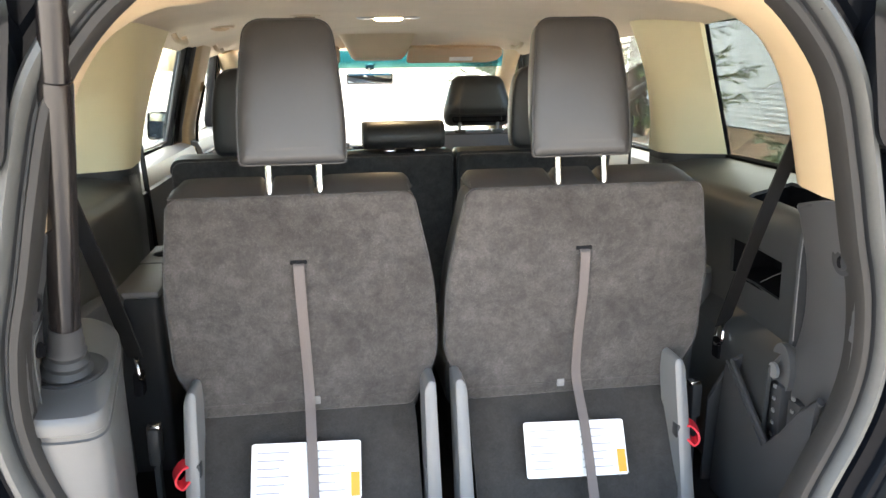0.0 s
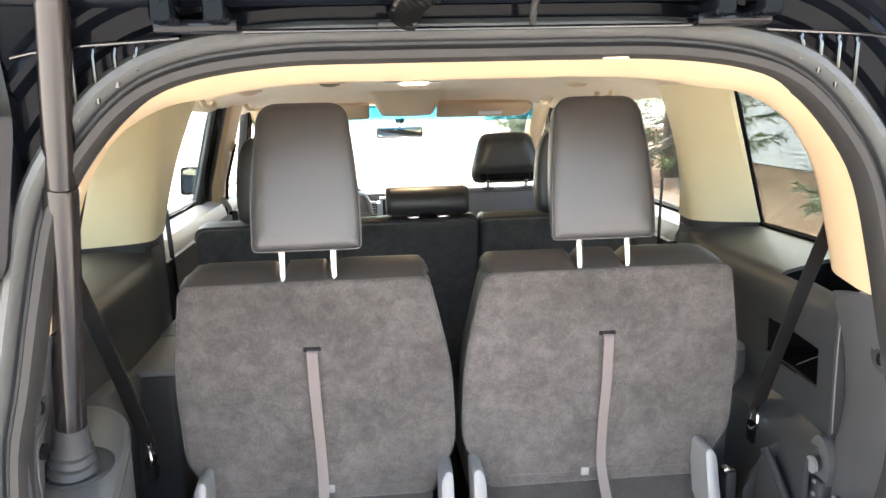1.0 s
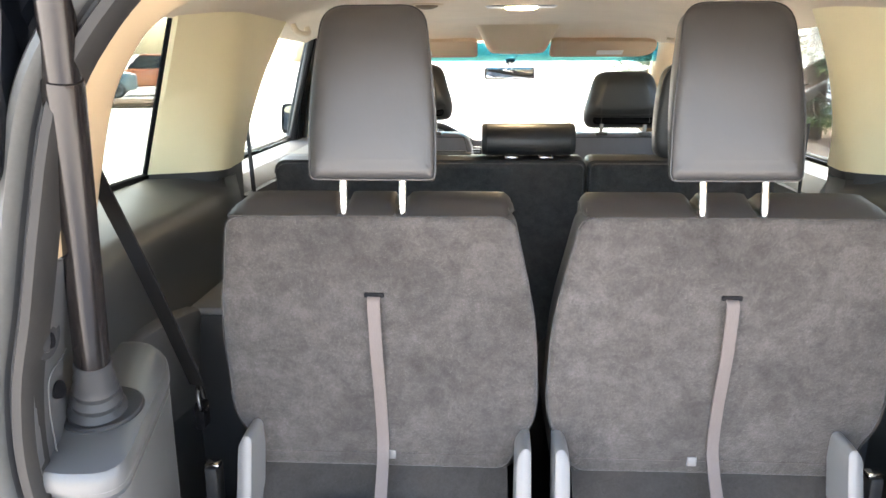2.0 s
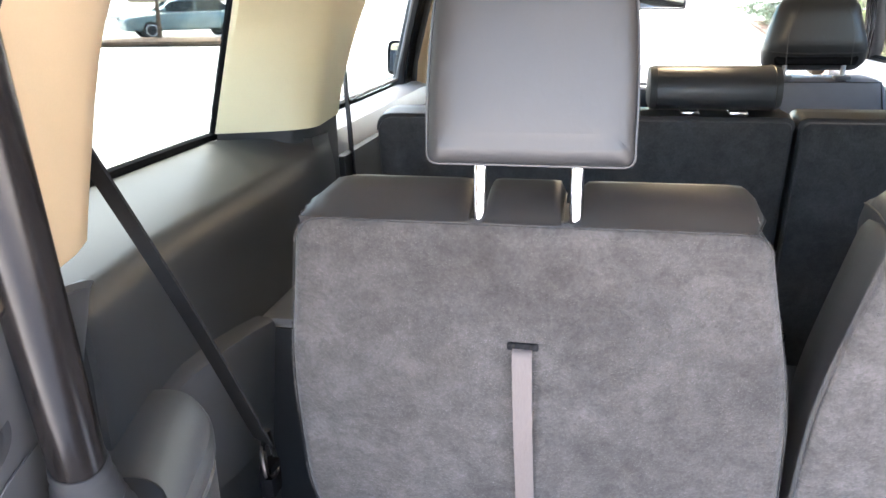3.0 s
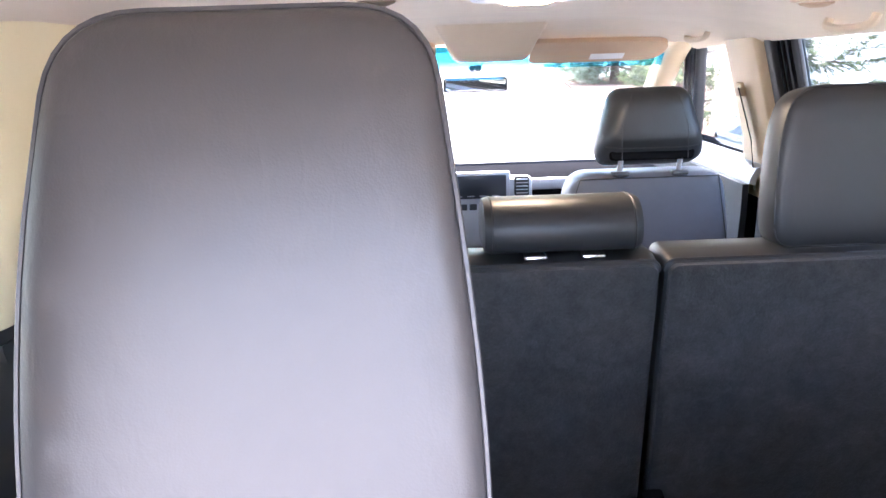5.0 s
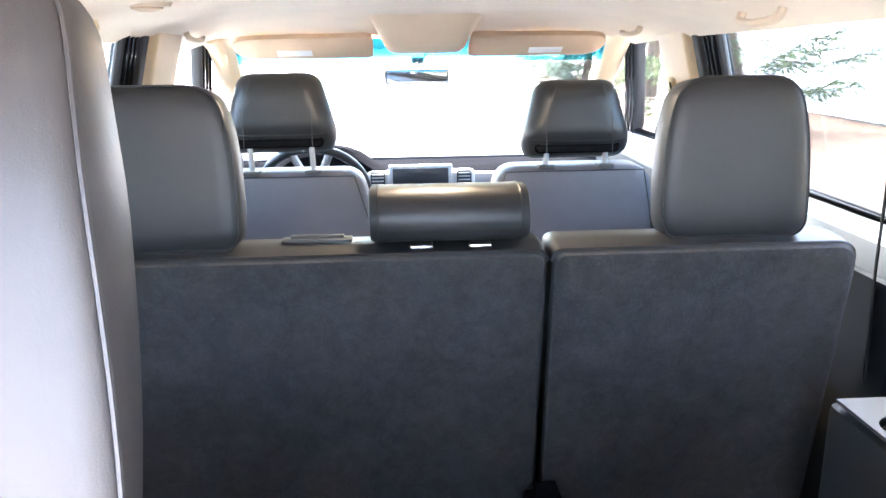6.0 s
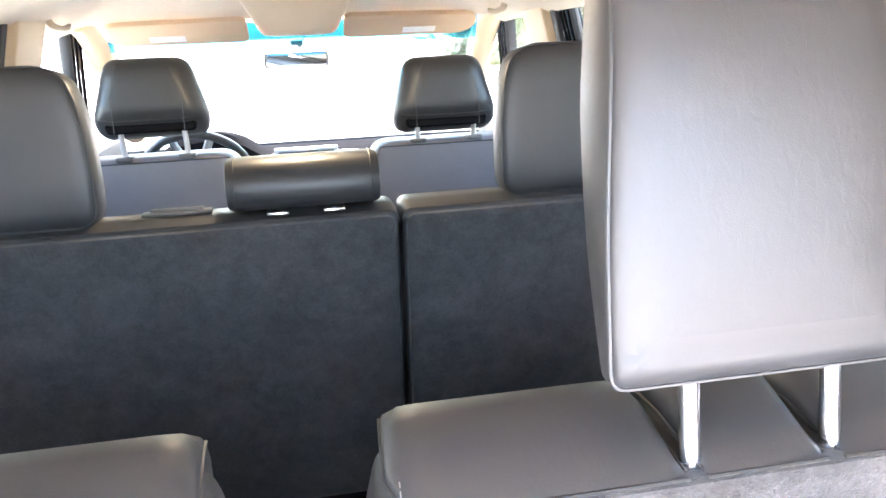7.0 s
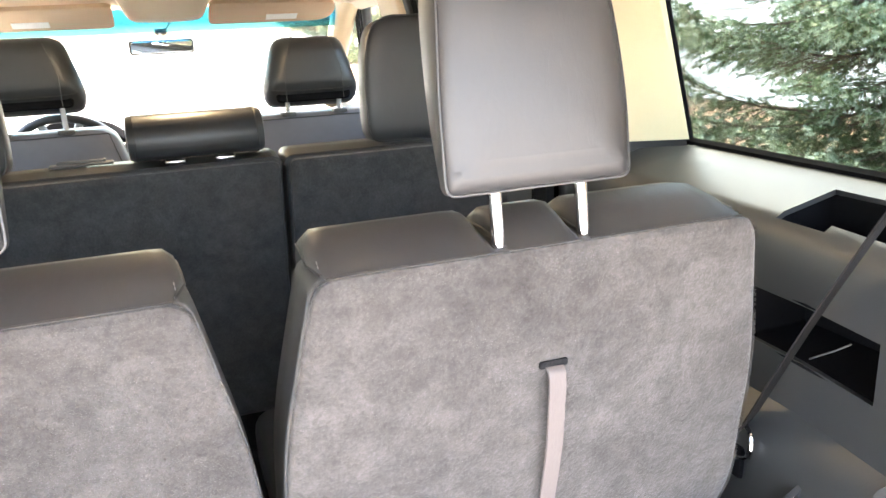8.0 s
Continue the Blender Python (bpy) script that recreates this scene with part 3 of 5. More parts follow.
dash = thing("dashboard", "dark dashboard with a hooded gauge cluster and silver centre", "dashboard")
rows = []
for k in range(29):
    x = -0.80 + 1.60 * k / 28
    hood = max(0, 1 - ((x + 0.37) / 0.21) ** 2) ** 0.7 if abs(x + 0.37) < 0.21 else 0
    rows.append([(x, y, z) for y, z in ((3.40, 0.955), (3.2, 0.970), (2.98, 0.993 + 0.092 * hood), (2.86 - 0.03 * hood, 0.990 + 0.106 * hood), (2.83 - 0.02 * hood, 0.978 + 0.084 * hood), (2.85, 0.92), (2.88, 0.80), (2.98, 0.60))])
part("body", thick(rows, 0.015), M_DASH_TOP, dash)
part("accent", rbox(0.20, 0.74, 2.815, 2.85, 0.930, 0.978, 0.01), M_SILVER, dash, "brushed silver accent strip")
part("centre_panel", rbox(-0.20, 0.24, 2.79, 2.88, 0.70, 0.988, 0.015), M_SILVER, dash, "silver centre panel")
scr = part("screen_bezel", rbox(-0.11, 0.145, 2.772, 2.80, 0.900, 1.018, 0.006), M_SILVER, dash)
part("screen", rbox(-0.095, 0.13, 2.768, 2.775, 0.910, 1.005, 0.002), M_SCREEN, scr, "dark glossy display")
for k in range(4):
    part("screen_bar", rbox(-0.08 + 0.05 * k, -0.05 + 0.05 * k, 2.7665, 2.7685, 0.919, 0.923, 0), M_INK, scr)
for x0 in (-0.185, 0.165):
    v = part("vent", rbox(x0, x0 + 0.06, 2.778, 2.80, 0.915, 0.995, 0.006), M_BLACK, dash)
    for k in range(5):
        part("vent_slat", rbox(x0 + 0.006, x0 + 0.054, 2.772, 2.78, 0.925 + 0.014 * k, 0.929 + 0.014 * k, 0.001), M_SILVER, v)
for k in range(6):
    part("button", rbox(-0.10 + 0.04 * k, -0.07 + 0.04 * k, 2.782, 2.792, 0.86, 0.885, 0.003), M_BLACK, dash)
wheel = thing("steering_wheel", "black leather steering wheel with silver spokes", "steering wheel", at=(-0.37, 2.45, 0.98))
tilt = pose(0, 0, 0, -62)
part("rim", moved(tube([(0.188 * math.cos(a), 0.188 * math.sin(a), 0) for a in (2 * math.pi * k / 36 for k in range(36))], 0.016, 10, loop=True), tilt), M_LEATHER2, wheel)
part("hub", moved(slab(rounded([(-0.08, -0.07), (0.08, -0.07), (0.07, 0.05), (-0.07, 0.05)], 0.03), [(-0.03, 0.02), (-0.02, 0), (0.02, 0), (0.03, 0.02)]), tilt @ pose(0, 0, 0, 90)), M_BLACK, wheel)
for a in (0.1, math.pi - 0.1, -1.2, -1.94):
    part("spoke", moved(tube([(0.05 * math.cos(a), 0.05 * math.sin(a), -0.005), (0.185 * math.cos(a), 0.185 * math.sin(a), 0)], 0.014, 8), tilt), M_SILVER, wheel)
part("column", tube([(0, 0.03, -0.01), (0, 0.42, -0.10)], 0.04, 14), M_BLACK, wheel)

# ---- roof fittings ----
console = thing("overhead_console", "beige overhead console between the sun visors", "overhead console", kind="structure")
oc = rounded([(-0.118, 2.27), (0.118, 2.27), (0.11, 2.50), (0.09, 2.56), (-0.09, 2.56), (-0.11, 2.50)], 0.03, 4)
part("shell", rings([[(0.030 + x * k, 2.44 + (y - 2.44) * (1 + (k - 1) * 0.9), z) for x, y in oc] for k, z in ((1.75, 1.60), (1.5, 1.565), (1.28, 1.52), (1.12, 1.48), (1.03, 1.466), (0.92, 1.459), (0.6, 1.456))]), M_LINER, console)


def visor(s):
    ob = thing("sun_visor", "beige cloth sun visor folded up against the roof", "sun visor", "sun visors")
    o = rounded([(0.165, -0.09), (0.64, -0.09), (0.655, 0.06), (0.165, 0.075)], [0.03, 0.078, 0.072, 0.03], 7)
    bm = slab([(s * x, z) for x, z in o], [(-0.012, 0.012), (-0.008, 0.002), (0.008, 0.002), (0.012, 0.012)])
    m = Matrix.Translation((0.022, 2.47, 1.488)) @ Matrix.Rotation(radians(64), 4, "X")
    part("panel", moved(bm, m), M_VISOR, ob)
    part("label", moved(rbox(min(s * 0.38, s * 0.50), max(s * 0.38, s * 0.50), -0.0145, -0.0115, -0.055, -0.015, 0.001), m), M_PAPER, ob, "small pale printed label")
    part("hinge_rod", tube([(s * 0.16, 2.47, 1.53), (s * 0.66, 2.47, 1.525), (s * 0.70, 2.48, 1.54)], 0.006, 8), M_LINER, ob)


visor(1)
visor(-1)
mir = thing("rear_view_mirror", "black rear-view mirror hanging from the windscreen", "mirror", at=(0.012, 2.76, 1.365))
o = rounded([(-0.125, -0.028), (0.125, -0.028), (0.125, 0.030), (-0.125, 0.030)], 0.014, 5)
turn_m = pose(0, 0, 0, 6, 0, -2)
part("housing", moved(slab(o, [(-0.012, 0.001), (-0.010, 0), (0.01, 0.001), (0.03, 0.008), (0.035, 0.02)]), turn_m), M_BLACK, mir)
part("glass", moved(slab(o, [(-0.0135, 0.008), (-0.0115, 0.006)]), turn_m), M_MIRROR, mir, "silvered mirror glass")
part("stem", tube([(0, 0.02, 0.02), (0, 0.06, 0.055), (0.01, 0.10, 0.07)], 0.009, 10), M_BLACK, mir)
part("mount", rbox(-0.02, 0.03, 0.05, 0.09, 0.045, 0.075, 0.008), M_BLACK, mir)
part("cable", tube(smooth_path([(0.02, 0.06, 0.06), (0.045, 0.04, 0.10), (0.04, -0.02, 0.14)], 5), 0.003, 6), M_BLACK, mir)

lamp = thing("dome_lamp", "lit oval dome lamp in the headliner", "ceiling lamp")
o = rounded([(-0.11, -0.03), (0.11, -0.03), (0.11, 0.03), (-0.11, 0.03)], 0.028, 6)
LAMP_Y = 1.17
cz = ceiling_z(0, LAMP_Y)
part("bezel", rings([[(x * k, LAMP_Y + y * k * 1.6, z) for x, y in o] for k, z in ((1.0, cz + 0.004), (1.0, cz - 0.008), (0.9, cz - 0.016))]), M_SILVER, lamp, "satin metal bezel")
part("lens", rings([[(x * k * 0.42, LAMP_Y + y * k * 1.2, z) for x, y in o] for k, z in ((1.0, cz - 0.010), (1.0, cz - 0.018), (0.8, cz - 0.021))]), M_LAMP, lamp, "glowing warm lens")
for x, y in ((-0.266, 1.05), (0.565, 1.24), (-0.566, 1.39)):
    v = thing("air_vent", "round beige air vent in the headliner", "air vent", "roof vents")
    z = ceiling_z(x, y)
    part("ring", moved(lathe([(0.050, 0.006), (0.052, -0.006), (0.046, -0.016), (0.036, -0.017), (0.033, -0.006)]), Matrix.Translation((x, y, z))), M_LINER, v)
    part("core", moved(lathe([(0.034, 0.002), (0.031, -0.020), (0.014, -0.026)]), Matrix.Translation((x, y, z))), M_JOINT if abs(x) < 0.4 else M_VISOR, v)
for s in (1, -1):
    for y in (1.35, 2.25):
        g = thing("grab_handle", "beige grab handle over the door", "grab handle", "grab handles")
        part("bar", tube(smooth_path([(s * 0.70, y - 0.09, 1.56 - 0.01 * y), (s * 0.69, y - 0.08, 1.535 - 0.01 * y), (s * 0.685, y, 1.528 - 0.01 * y), (s * 0.69, y + 0.08, 1.535 - 0.01 * y), (s * 0.70, y + 0.09, 1.56 - 0.01 * y)], 5), 0.010, 8), M_LINER, g)
    em = thing("door_mirror", "black outside mirror beside the front door", "door mirror", "door mirrors")
    o = rounded([(-0.10, -0.07), (0.10, -0.06), (0.10, 0.07), (-0.09, 0.08)], 0.03, 5)
    m = Matrix.Translation((s * 1.045, 2.70, 1.145)) @ Matrix.Rotation(radians(-s * 20), 4, "Z")
    part("housing", moved(slab(o, [(-0.02, 0.002), (-0.018, 0), (0.03, 0.004), (0.07, 0.02), (0.09, 0.05)]), m), M_PAINT, em)
    part("glass", moved(slab(o, [(-0.023, 0.012), (-0.019, 0.010)]), m), M_MIRROR, em, "silvered mirror glass")
    part("arm", tube([(s * 0.90, 2.74, 1.09), (s * 1.02, 2.73, 1.10)], 0.03, 10), M_PAINT, em)


# ---- seats ----
def headrest_mesh(w_low, w_top, h, deep, r_top=0.03, r_low=0.016, shoulder=0.0):
    """A padded slab, tapering upwards; shoulder: the height at which the taper steepens."""
    o = rounded([(-w_low * 0.97, 0), (w_low * 0.97, 0), (w_low, h * 0.30), (w_low * 0.94, shoulder), (w_top, h), (-w_top, h), (-w_low * 0.94, shoulder), (-w_low, h * 0.30)], [r_low, r_low, 0.06, 0.06, r_top, r_top, 0.06, 0.06], 7) if shoulder else rounded([(-w_low, 0), (w_low, 0), (w_low * 1.0, h * 0.38), (w_top, h), (-w_top, h), (-w_low * 1.0, h * 0.38)], [r_low, r_low, 0.08, r_top, r_top, 0.08], 7)
    return o, slab(o, [(0.0, 0.06), (0.0012, 0.03), (0.004, 0.012), (0.009, 0.003), (0.014, 0), (deep * 0.75, 0), (deep * 0.9, 0.006), (deep * 0.98, 0.02), (deep, 0.05)])


def stitch_line(pts, step=0.006, r=0.0006):
    """A row of thread stitches along points."""
    p = [Vector(q) for q in pts]
    bms, gap = bmesh.new(), 0.0
    for a, b in zip(p, p[1:]):
        d = (b - a).length
        n = max(int(d / step), 1)
        for k in range(n):
            u, v = a.lerp(b, k / n), a.lerp(b, (k + 0.62) / n)
            side = (v - u).normalized().orthogonal().normalized() * r
            up = (v - u).normalized().cross(side)
            ring = [[q + side, q + up, q - side, q - up] for q in (u, v)]
            vs = [[bms.verts.new(x) for x in row] for row in ring]
            for i in range(4):
                bms.faces.new((vs[0][i], vs[0][(i + 1) % 4], vs[1][(i + 1) % 4], vs[1][i]))
            bms.faces.new(vs[0][::-1])
            bms.faces.new(vs[1])
    return bms


def fuzz(outline, lean, count, seed):
    """Short carpet fibres standing on the back panel."""
    r = random.Random(seed)
    xs, zs = [p[0] for p in outline], [p[1] for p in outline]
    cx, cz = (min(xs) + max(xs)) / 2, (min(zs) + max(zs)) / 2
    n = len(outline)

    def inside(x, z):
        hit = False
        for i in range(n):
            (xa, za), (xb, zb) = outline[i], outline[i - 1]
            if (za > z) != (zb > z) and x < (xb - xa) * (z - za) / (zb - za) + xa:
                hit = not hit
        return hit

    verts, faces = [], []
    while len(faces) < count:
        x, z = r.uniform(min(xs), max(xs)), r.uniform(min(zs), max(zs))
        if not inside(cx + (x - cx) * 1.03, cz + (z - cz) * 1.03):
            continue
        y = lean(z) - 0.0095
        a = 4 * noise.noise(Vector((x * 11, z * 11, seed))) + r.gauss(0, 1.0)
        ln = 0.0016 + 0.0018 * r.random()
        out = Vector((math.cos(a) * 0.9, -0.55, math.sin(a) * 0.9 - 0.2)).normalized() * ln
        w = Vector((-math.sin(a), 0, math.cos(a))) * 0.00036
        c = Vector((x, y, z))
        i0 = len(verts)
        verts += [c + w, c - w, c + out]
        faces.append((i0, i0 + 1, i0 + 2))
    for _ in range(count // 5):
        i = r.randrange(n)
        u = r.random()
        x, z = outline[i][0] * u + outline[i - 1][0] * (1 - u), outline[i][1] * u + outline[i - 1][1] * (1 - u)
        ox, oz = (x - cx) / max(xs) if max(xs) > 0 else (cx - x) / min(xs), (z - cz) / (max(zs) - cz)
        out = Vector((ox + r.gauss(0, 0.5), -0.6 - 0.5 * r.random(), oz + r.gauss(0, 0.5))).normalized() * (0.0010 + 0.0011 * r.random())
        w = out.orthogonal().normalized() * 0.00036
        c = Vector((x, lean(z) - 0.003 - 0.004 * r.random(), z))
        i0 = len(verts)
        verts += [c + w, c - w, c + out]
        faces.append((i0, i0 + 1, i0 + 2))
    bm = bmesh.new()
    me = bpy.data.meshes.new("tmp")
    me.from_pydata(verts, [], faces)
    bm.from_mesh(me)
    bpy.data.meshes.remove(me)
    return bm


def third_row_seat(s):
    """One half of the rearmost bench; s: 1 on the car's right side."""
    ob = thing("third_row_seat", "charcoal leather seat with a worn grey carpeted back and hanging strap", "car seat", "third row seats", at=(s * 0.28, 0.05, CAR_FLOOR))
    inv = Matrix.Translation((-s * 0.28, -0.05, -CAR_FLOOR))

    def add(name, bm, material, parent=ob, label="", angle=38):
        return part(name, moved(bm, inv), material, parent, label, angle)

    lean = lambda z: 0.10 * (1.20 - z)
    base = [(0.052, 1.200), (0.517, 1.200), (0.544, 1.02), (0.540, 0.85), (0.515, 0.805), (0.500, 0.745), (0.060, 0.745), (0.030, 0.80), (0.006, 0.86), (0.012, 1.02)]
    base = [(min(x, 0.3) + max(x - 0.3, 0) * (0.937 if s < 0 else 1.05), z) for x, z in base]
    o = [(s * x, z) for x, z in rounded(base, [0.022, 0.028, 0.06, 0.04, 0.02, 0.015, 0.015, 0.02, 0.04, 0.06], 5)]
    shell = slab(o, [(0.002, 0.004), (0.006, 0.0), (0.05, -0.001), (0.09, 0.002), (0.12, 0.015), (0.14, 0.05), (0.145, 0.08)])
    for v in shell.verts:
        v.co.x -= s * 0.40 * max(v.co.y, 0) * max(abs(v.co.x) - 0.3, 0) / 0.22
        v.co.y += lean(v.co.z)
    add("backrest", shell, M_LEATHER)
    panel_o = o
    panel = slab(o, [(-0.010, 0.012), (-0.009, 0.007), (-0.006, 0.002), (0.0, -0.0006), (0.008, -0.0006)])
    bmesh.ops.subdivide_edges(panel, edges=panel.edges[:], cuts=1)
    for v in panel.verts:
        v.co.y += lean(v.co.z) + 0.0015 * noise.noise(v.co * 9)
    add("carpet_panel", panel, M_CARPET, ob, "worn grey carpet backing")
    back = lambda y, d: 0.012 * max(0, 1 - y / 0.03) if d else 0.0
    # three padded lobes along the top, with the headrest posts between them
    for x0, x1, d0, d1 in ((0.050, 0.227, 0.06, 0.0), (0.238, 0.316, 0, 0), (0.327, 0.512 if s < 0 else 0.523, 0.0, -0.40)):
        rows = []
        for k in range(13):
            u = 0.5 - 0.5 * math.cos(math.pi * k / 12)
            x = x0 + (x1 - x0) * u
            e = 1 - abs(2 * u - 1) ** 22
            e2 = 1 - abs(2 * u - 1) ** 4
            rows.append([(s * (x0 + d0 * y + back(y, d0) + (x1 + d1 * y - back(y, d1) - x0 - d0 * y - back(y, d0)) * u), y, z) for y, z in ((0.001, 1.188), (-0.002, 1.199), (0.004, 1.2005 + 0.004 * e), (0.03, 1.203 + 0.012 * e + 0.002 * e2), (0.06, 1.207 + 0.018 * e + 0.003 * e2), (0.085, 1.206 + 0.018 * e), (0.105, 1.204 + 0.008 * e), (0.118, 1.185), (0.118, 1.17))])
        add("top_pad", rings([r for r in rows], True), M_LEATHER, ob, "padded leather top edge", angle=50)
        add("front_piping", tube([Vector(r[1]) + Vector((0, -0.0004, 0.0006)) for r in rows], 0.0014, 6), M_LEATHER)
        for end in (0, 12):
            add("piping", tube([Vector(q) + Vector((0, 0, 0.0006)) for q in rows[end][2:7]], 0.0012, 6), M_LEATHER)
    for x, d in ((0.059, 0.06), (0.503 if s < 0 else 0.514, -0.40)):
        add("stitching", stitch_line([(s * (x + d * y), y, z) for y, z in ((0.012, 1.2055), (0.03, 1.2120), (0.06, 1.2200), (0.085, 1.2190))]), M_STITCH)
    # headrest
    hx, hz = s * 0.2765 + 0.0045, 1.258
    oh, hb = headrest_mesh(0.0980, 0.0790, 0.270, 0.082, 0.036, 0.011)
    place = Matrix.Translation((hx, -0.006, hz)) @ Matrix.Rotation(radians(-11.5), 4, "X")
    for k in range(1, 12):
        bmesh.ops.bisect_plane(hb, geom=hb.verts[:] + hb.edges[:] + hb.faces[:], plane_co=(0, 0, 0.269 * k / 12), plane_no=(0, 0, 1))
    for z in (0.016, 0.030):
        bmesh.ops.bisect_plane(hb, geom=hb.verts[:] + hb.edges[:] + hb.faces[:], plane_co=(0, 0, z), plane_no=(0, 0, 1))
    for v in hb.verts:
        if v.co.z < 0.02 and v.co.y < 0.012:
            v.co.y -= 0.0016
    bow = lambda z: (0.018 if z > 0.1345 else 0.006) * abs(z / 0.269 * 2 - 1) ** 2.2
    for v in hb.verts:
        if v.co.y < 0.02:
            v.co.y += bow(v.co.z)
        if v.co.y > 0.03:
            v.co.y *= 0.5 + 0.5 * min(max(v.co.z / 0.17, 0), 1)
    hr = add("headrest", moved(hb, place), M_LEATHER, ob, "charcoal leather headrest with piped edges")
    add("piping", moved(tube([(x * 1.0, 0.0125 + bow(z), z) for x, z in oh], 0.0015, 6, loop=True), place), M_LEATHER, hr)
    for dx in (-0.0465, 0.0465):
        add("post", tube([(hx + dx, 0.008, 1.165), (hx + dx, 0.024, 1.285)], 0.0066, 14), M_CHROME, hr, "bright steel post")
        add("post_guide", moved(lathe([(0.010, -0.012), (0.010, 0.008), (0.0075, 0.011)], 14), Matrix.Translation((hx + dx, 0.012, 1.190))), M_BLACK, hr)
    # the pull strap with its slot
    sx, sz = (0.2875, 1.068) if s > 0 else (-0.273, 1.066)
    add("slot", rbox(sx - 0.016, sx + 0.016, lean(sz) - 0.014, lean(sz) - 0.004, sz, sz + 0.008, 0.002), M_FLOOR, ob)
    pts = [(sx, lean(sz) - 0.009, sz + 0.003), (sx, lean(sz) - 0.020, sz - 0.006)] + [(sx + (-0.003 if s > 0 else 0.007) * k / 8, lean(sz - 0.045 * k) - 0.018 - 0.006 * math.sin(k), sz - 0.045 * k) for k in range(1, 7)] + [(sx + (-0.002 if s > 0 else 0.006), 0.004, 0.762), (sx + (-0.003 if s > 0 else 0.007), -0.036, 0.722), (sx + (-0.004 if s > 0 else 0.008), -0.082, 0.655), (sx + (-0.005 if s > 0 else 0.008), -0.122, 0.59), (sx + (-0.005 if s > 0 else 0.008), -0.155, 0.535)]
    add("pull_strap", strap(smooth_path(pts, 4), (1, 0.12, 0), 0.020), M_STRAP, ob, "mauve pull strap hanging down")
    add("nap", fuzz(panel_o, lean, 60000, 5 if s > 0 else 6), M_NAP, ob, "fuzzy carpet nap")
    add("hem", tube([(s * x, lean(0.775) - 0.0105, 0.775) for x in (0.055, 0.28, 0.50)], 0.0016, 6), M_NAP, ob)
    add("tab", rbox(s * 0.255 - 0.008, s * 0.255 + 0.008, lean(0.77) - 0.014, lean(0.77) - 0.008, 0.765, 0.782, 0.002), M_GREY, ob)
    # lower flap with its label
    flap = thick([[(s * x, y, z) for x in (0.055, 0.16, 0.28, 0.40, 0.495)] for y, z in ((0.045, 0.755), (0.030, 0.738), (0.0, 0.715), (-0.045, 0.64), (-0.085, 0.575), (-0.092, 0.52))], 0.01)
    add("flap", flap, M_CARPET3, ob, "black carpet flap below the backrest")
    ang = math.atan2(0.085 - 0.0, 0.715 - 0.575)
    lm = Matrix.Translation((s * 0.262 if s > 0 else -0.278, -0.047, 0.660)) @ Matrix.Rotation(-ang, 4, "X") @ Matrix.Rotation(radians(2), 4, "Y")
    lab = add("label", moved(slab(rounded([(-0.105, -0.055), (0.105, -0.055), (0.105, 0.055), (-0.105, 0.055)], 0.006, 3), [(-0.0155, 0), (-0.012, 0)]), lm), M_PAPER, ob, "white instruction label")
    add("warning_mark", moved(rbox(0.085, 0.102, -0.0175, -0.015, -0.050, -0.005, 0), lm), M_ORANGE, lab, "orange warning mark")
    for k in range(6):
        for c in (-0.095, 0.012):
            add("print_bar", moved(rbox(c, c + 0.062 - 0.009 * ((k * 7 + int(c > 0)) % 3), -0.0168, -0.015, 0.036 - 0.015 * k, 0.0385 - 0.015 * k, 0), lm), M_INK, lab)
    # grey hinge covers
    for x0, x1, zt in ((0.010, 0.044, 0.83), (0.467, 0.501, 0.84)):
        oo = rounded([(x0 + 0.006, 0.54), (x1 + 0.004, 0.54), (x1, zt - 0.02), (x1 - 0.012, zt), (x0 + 0.008, zt - 0.005)], 0.010, 4)
        hc = slab([(s * x, z) for x, z in oo], [(-0.050, 0.008), (-0.046, 0.002), (-0.02, 0.0), (0.03, 0.0)])
        for v in hc.verts:
            v.co.y += 0.30 * (v.co.z - 0.75) * (1 if v.co.z < 0.75 else 0.45)
        h = add("hinge_cover", hc, M_GREY, ob, "light grey plastic hinge cover")
        add("screw", moved(lathe([(0.006, 0.004), (0.006, -0.002), (0.003, -0.004)], 10), Matrix.Translation((s * (x0 + 0.03), -0.066, 0.66)) @ pose(0, 0, 0, -72)), M_DARK, h)
    lx = s * 0.503
    loop = smooth_path([(lx - s * 0.016, -0.050, 0.698), (lx + s * 0.002, -0.060, 0.704), (lx + s * 0.016, -0.066, 0.690), (lx + s * 0.018, -0.070, 0.676), (lx + s * 0.006, -0.074, 0.668), (lx - s * 0.006, -0.064, 0.678)], 4)
    add("release_loop", strap(loop, (0.35 * s, 1, 0.1), 0.030, 0.004), M_RED, ob, "red release strap loop")
    add("release_clip", rbox(min(lx - s * 0.03, lx - s * 0.01), max(lx - s * 0.03, lx - s * 0.01), -0.07, -0.045, 0.675, 0.705, 0.004), M_BLACK, ob)
    # cushion and its base
    add("cushion", slab([(s * x, z) for x, z in rounded([(0.03, 0.66), (0.53, 0.66), (0.53, 0.79), (0.03, 0.79)], 0.04, 4)], [(0.17, 0.03), (0.19, 0), (0.58, 0), (0.62, 0.04)]), M_LEATHER)
    add("seat_base", rbox(min(s * 0.05, s * 0.51), max(s * 0.05, s * 0.51), 0.04, 0.58, CAR_FLOOR, 0.67, 0.01), M_FLOOR)
    return ob


third_row_seat(1)
third_row_seat(-1)


def second_row_seat(x0, x1, label, rests):
    """A section of the middle bench: carpeted back, leather top edge, headrests."""
    ob = thing("second_row_seat", label, "car seat", "second row seats", at=((x0 + x1) / 2, 0.95, CAR_FLOOR))
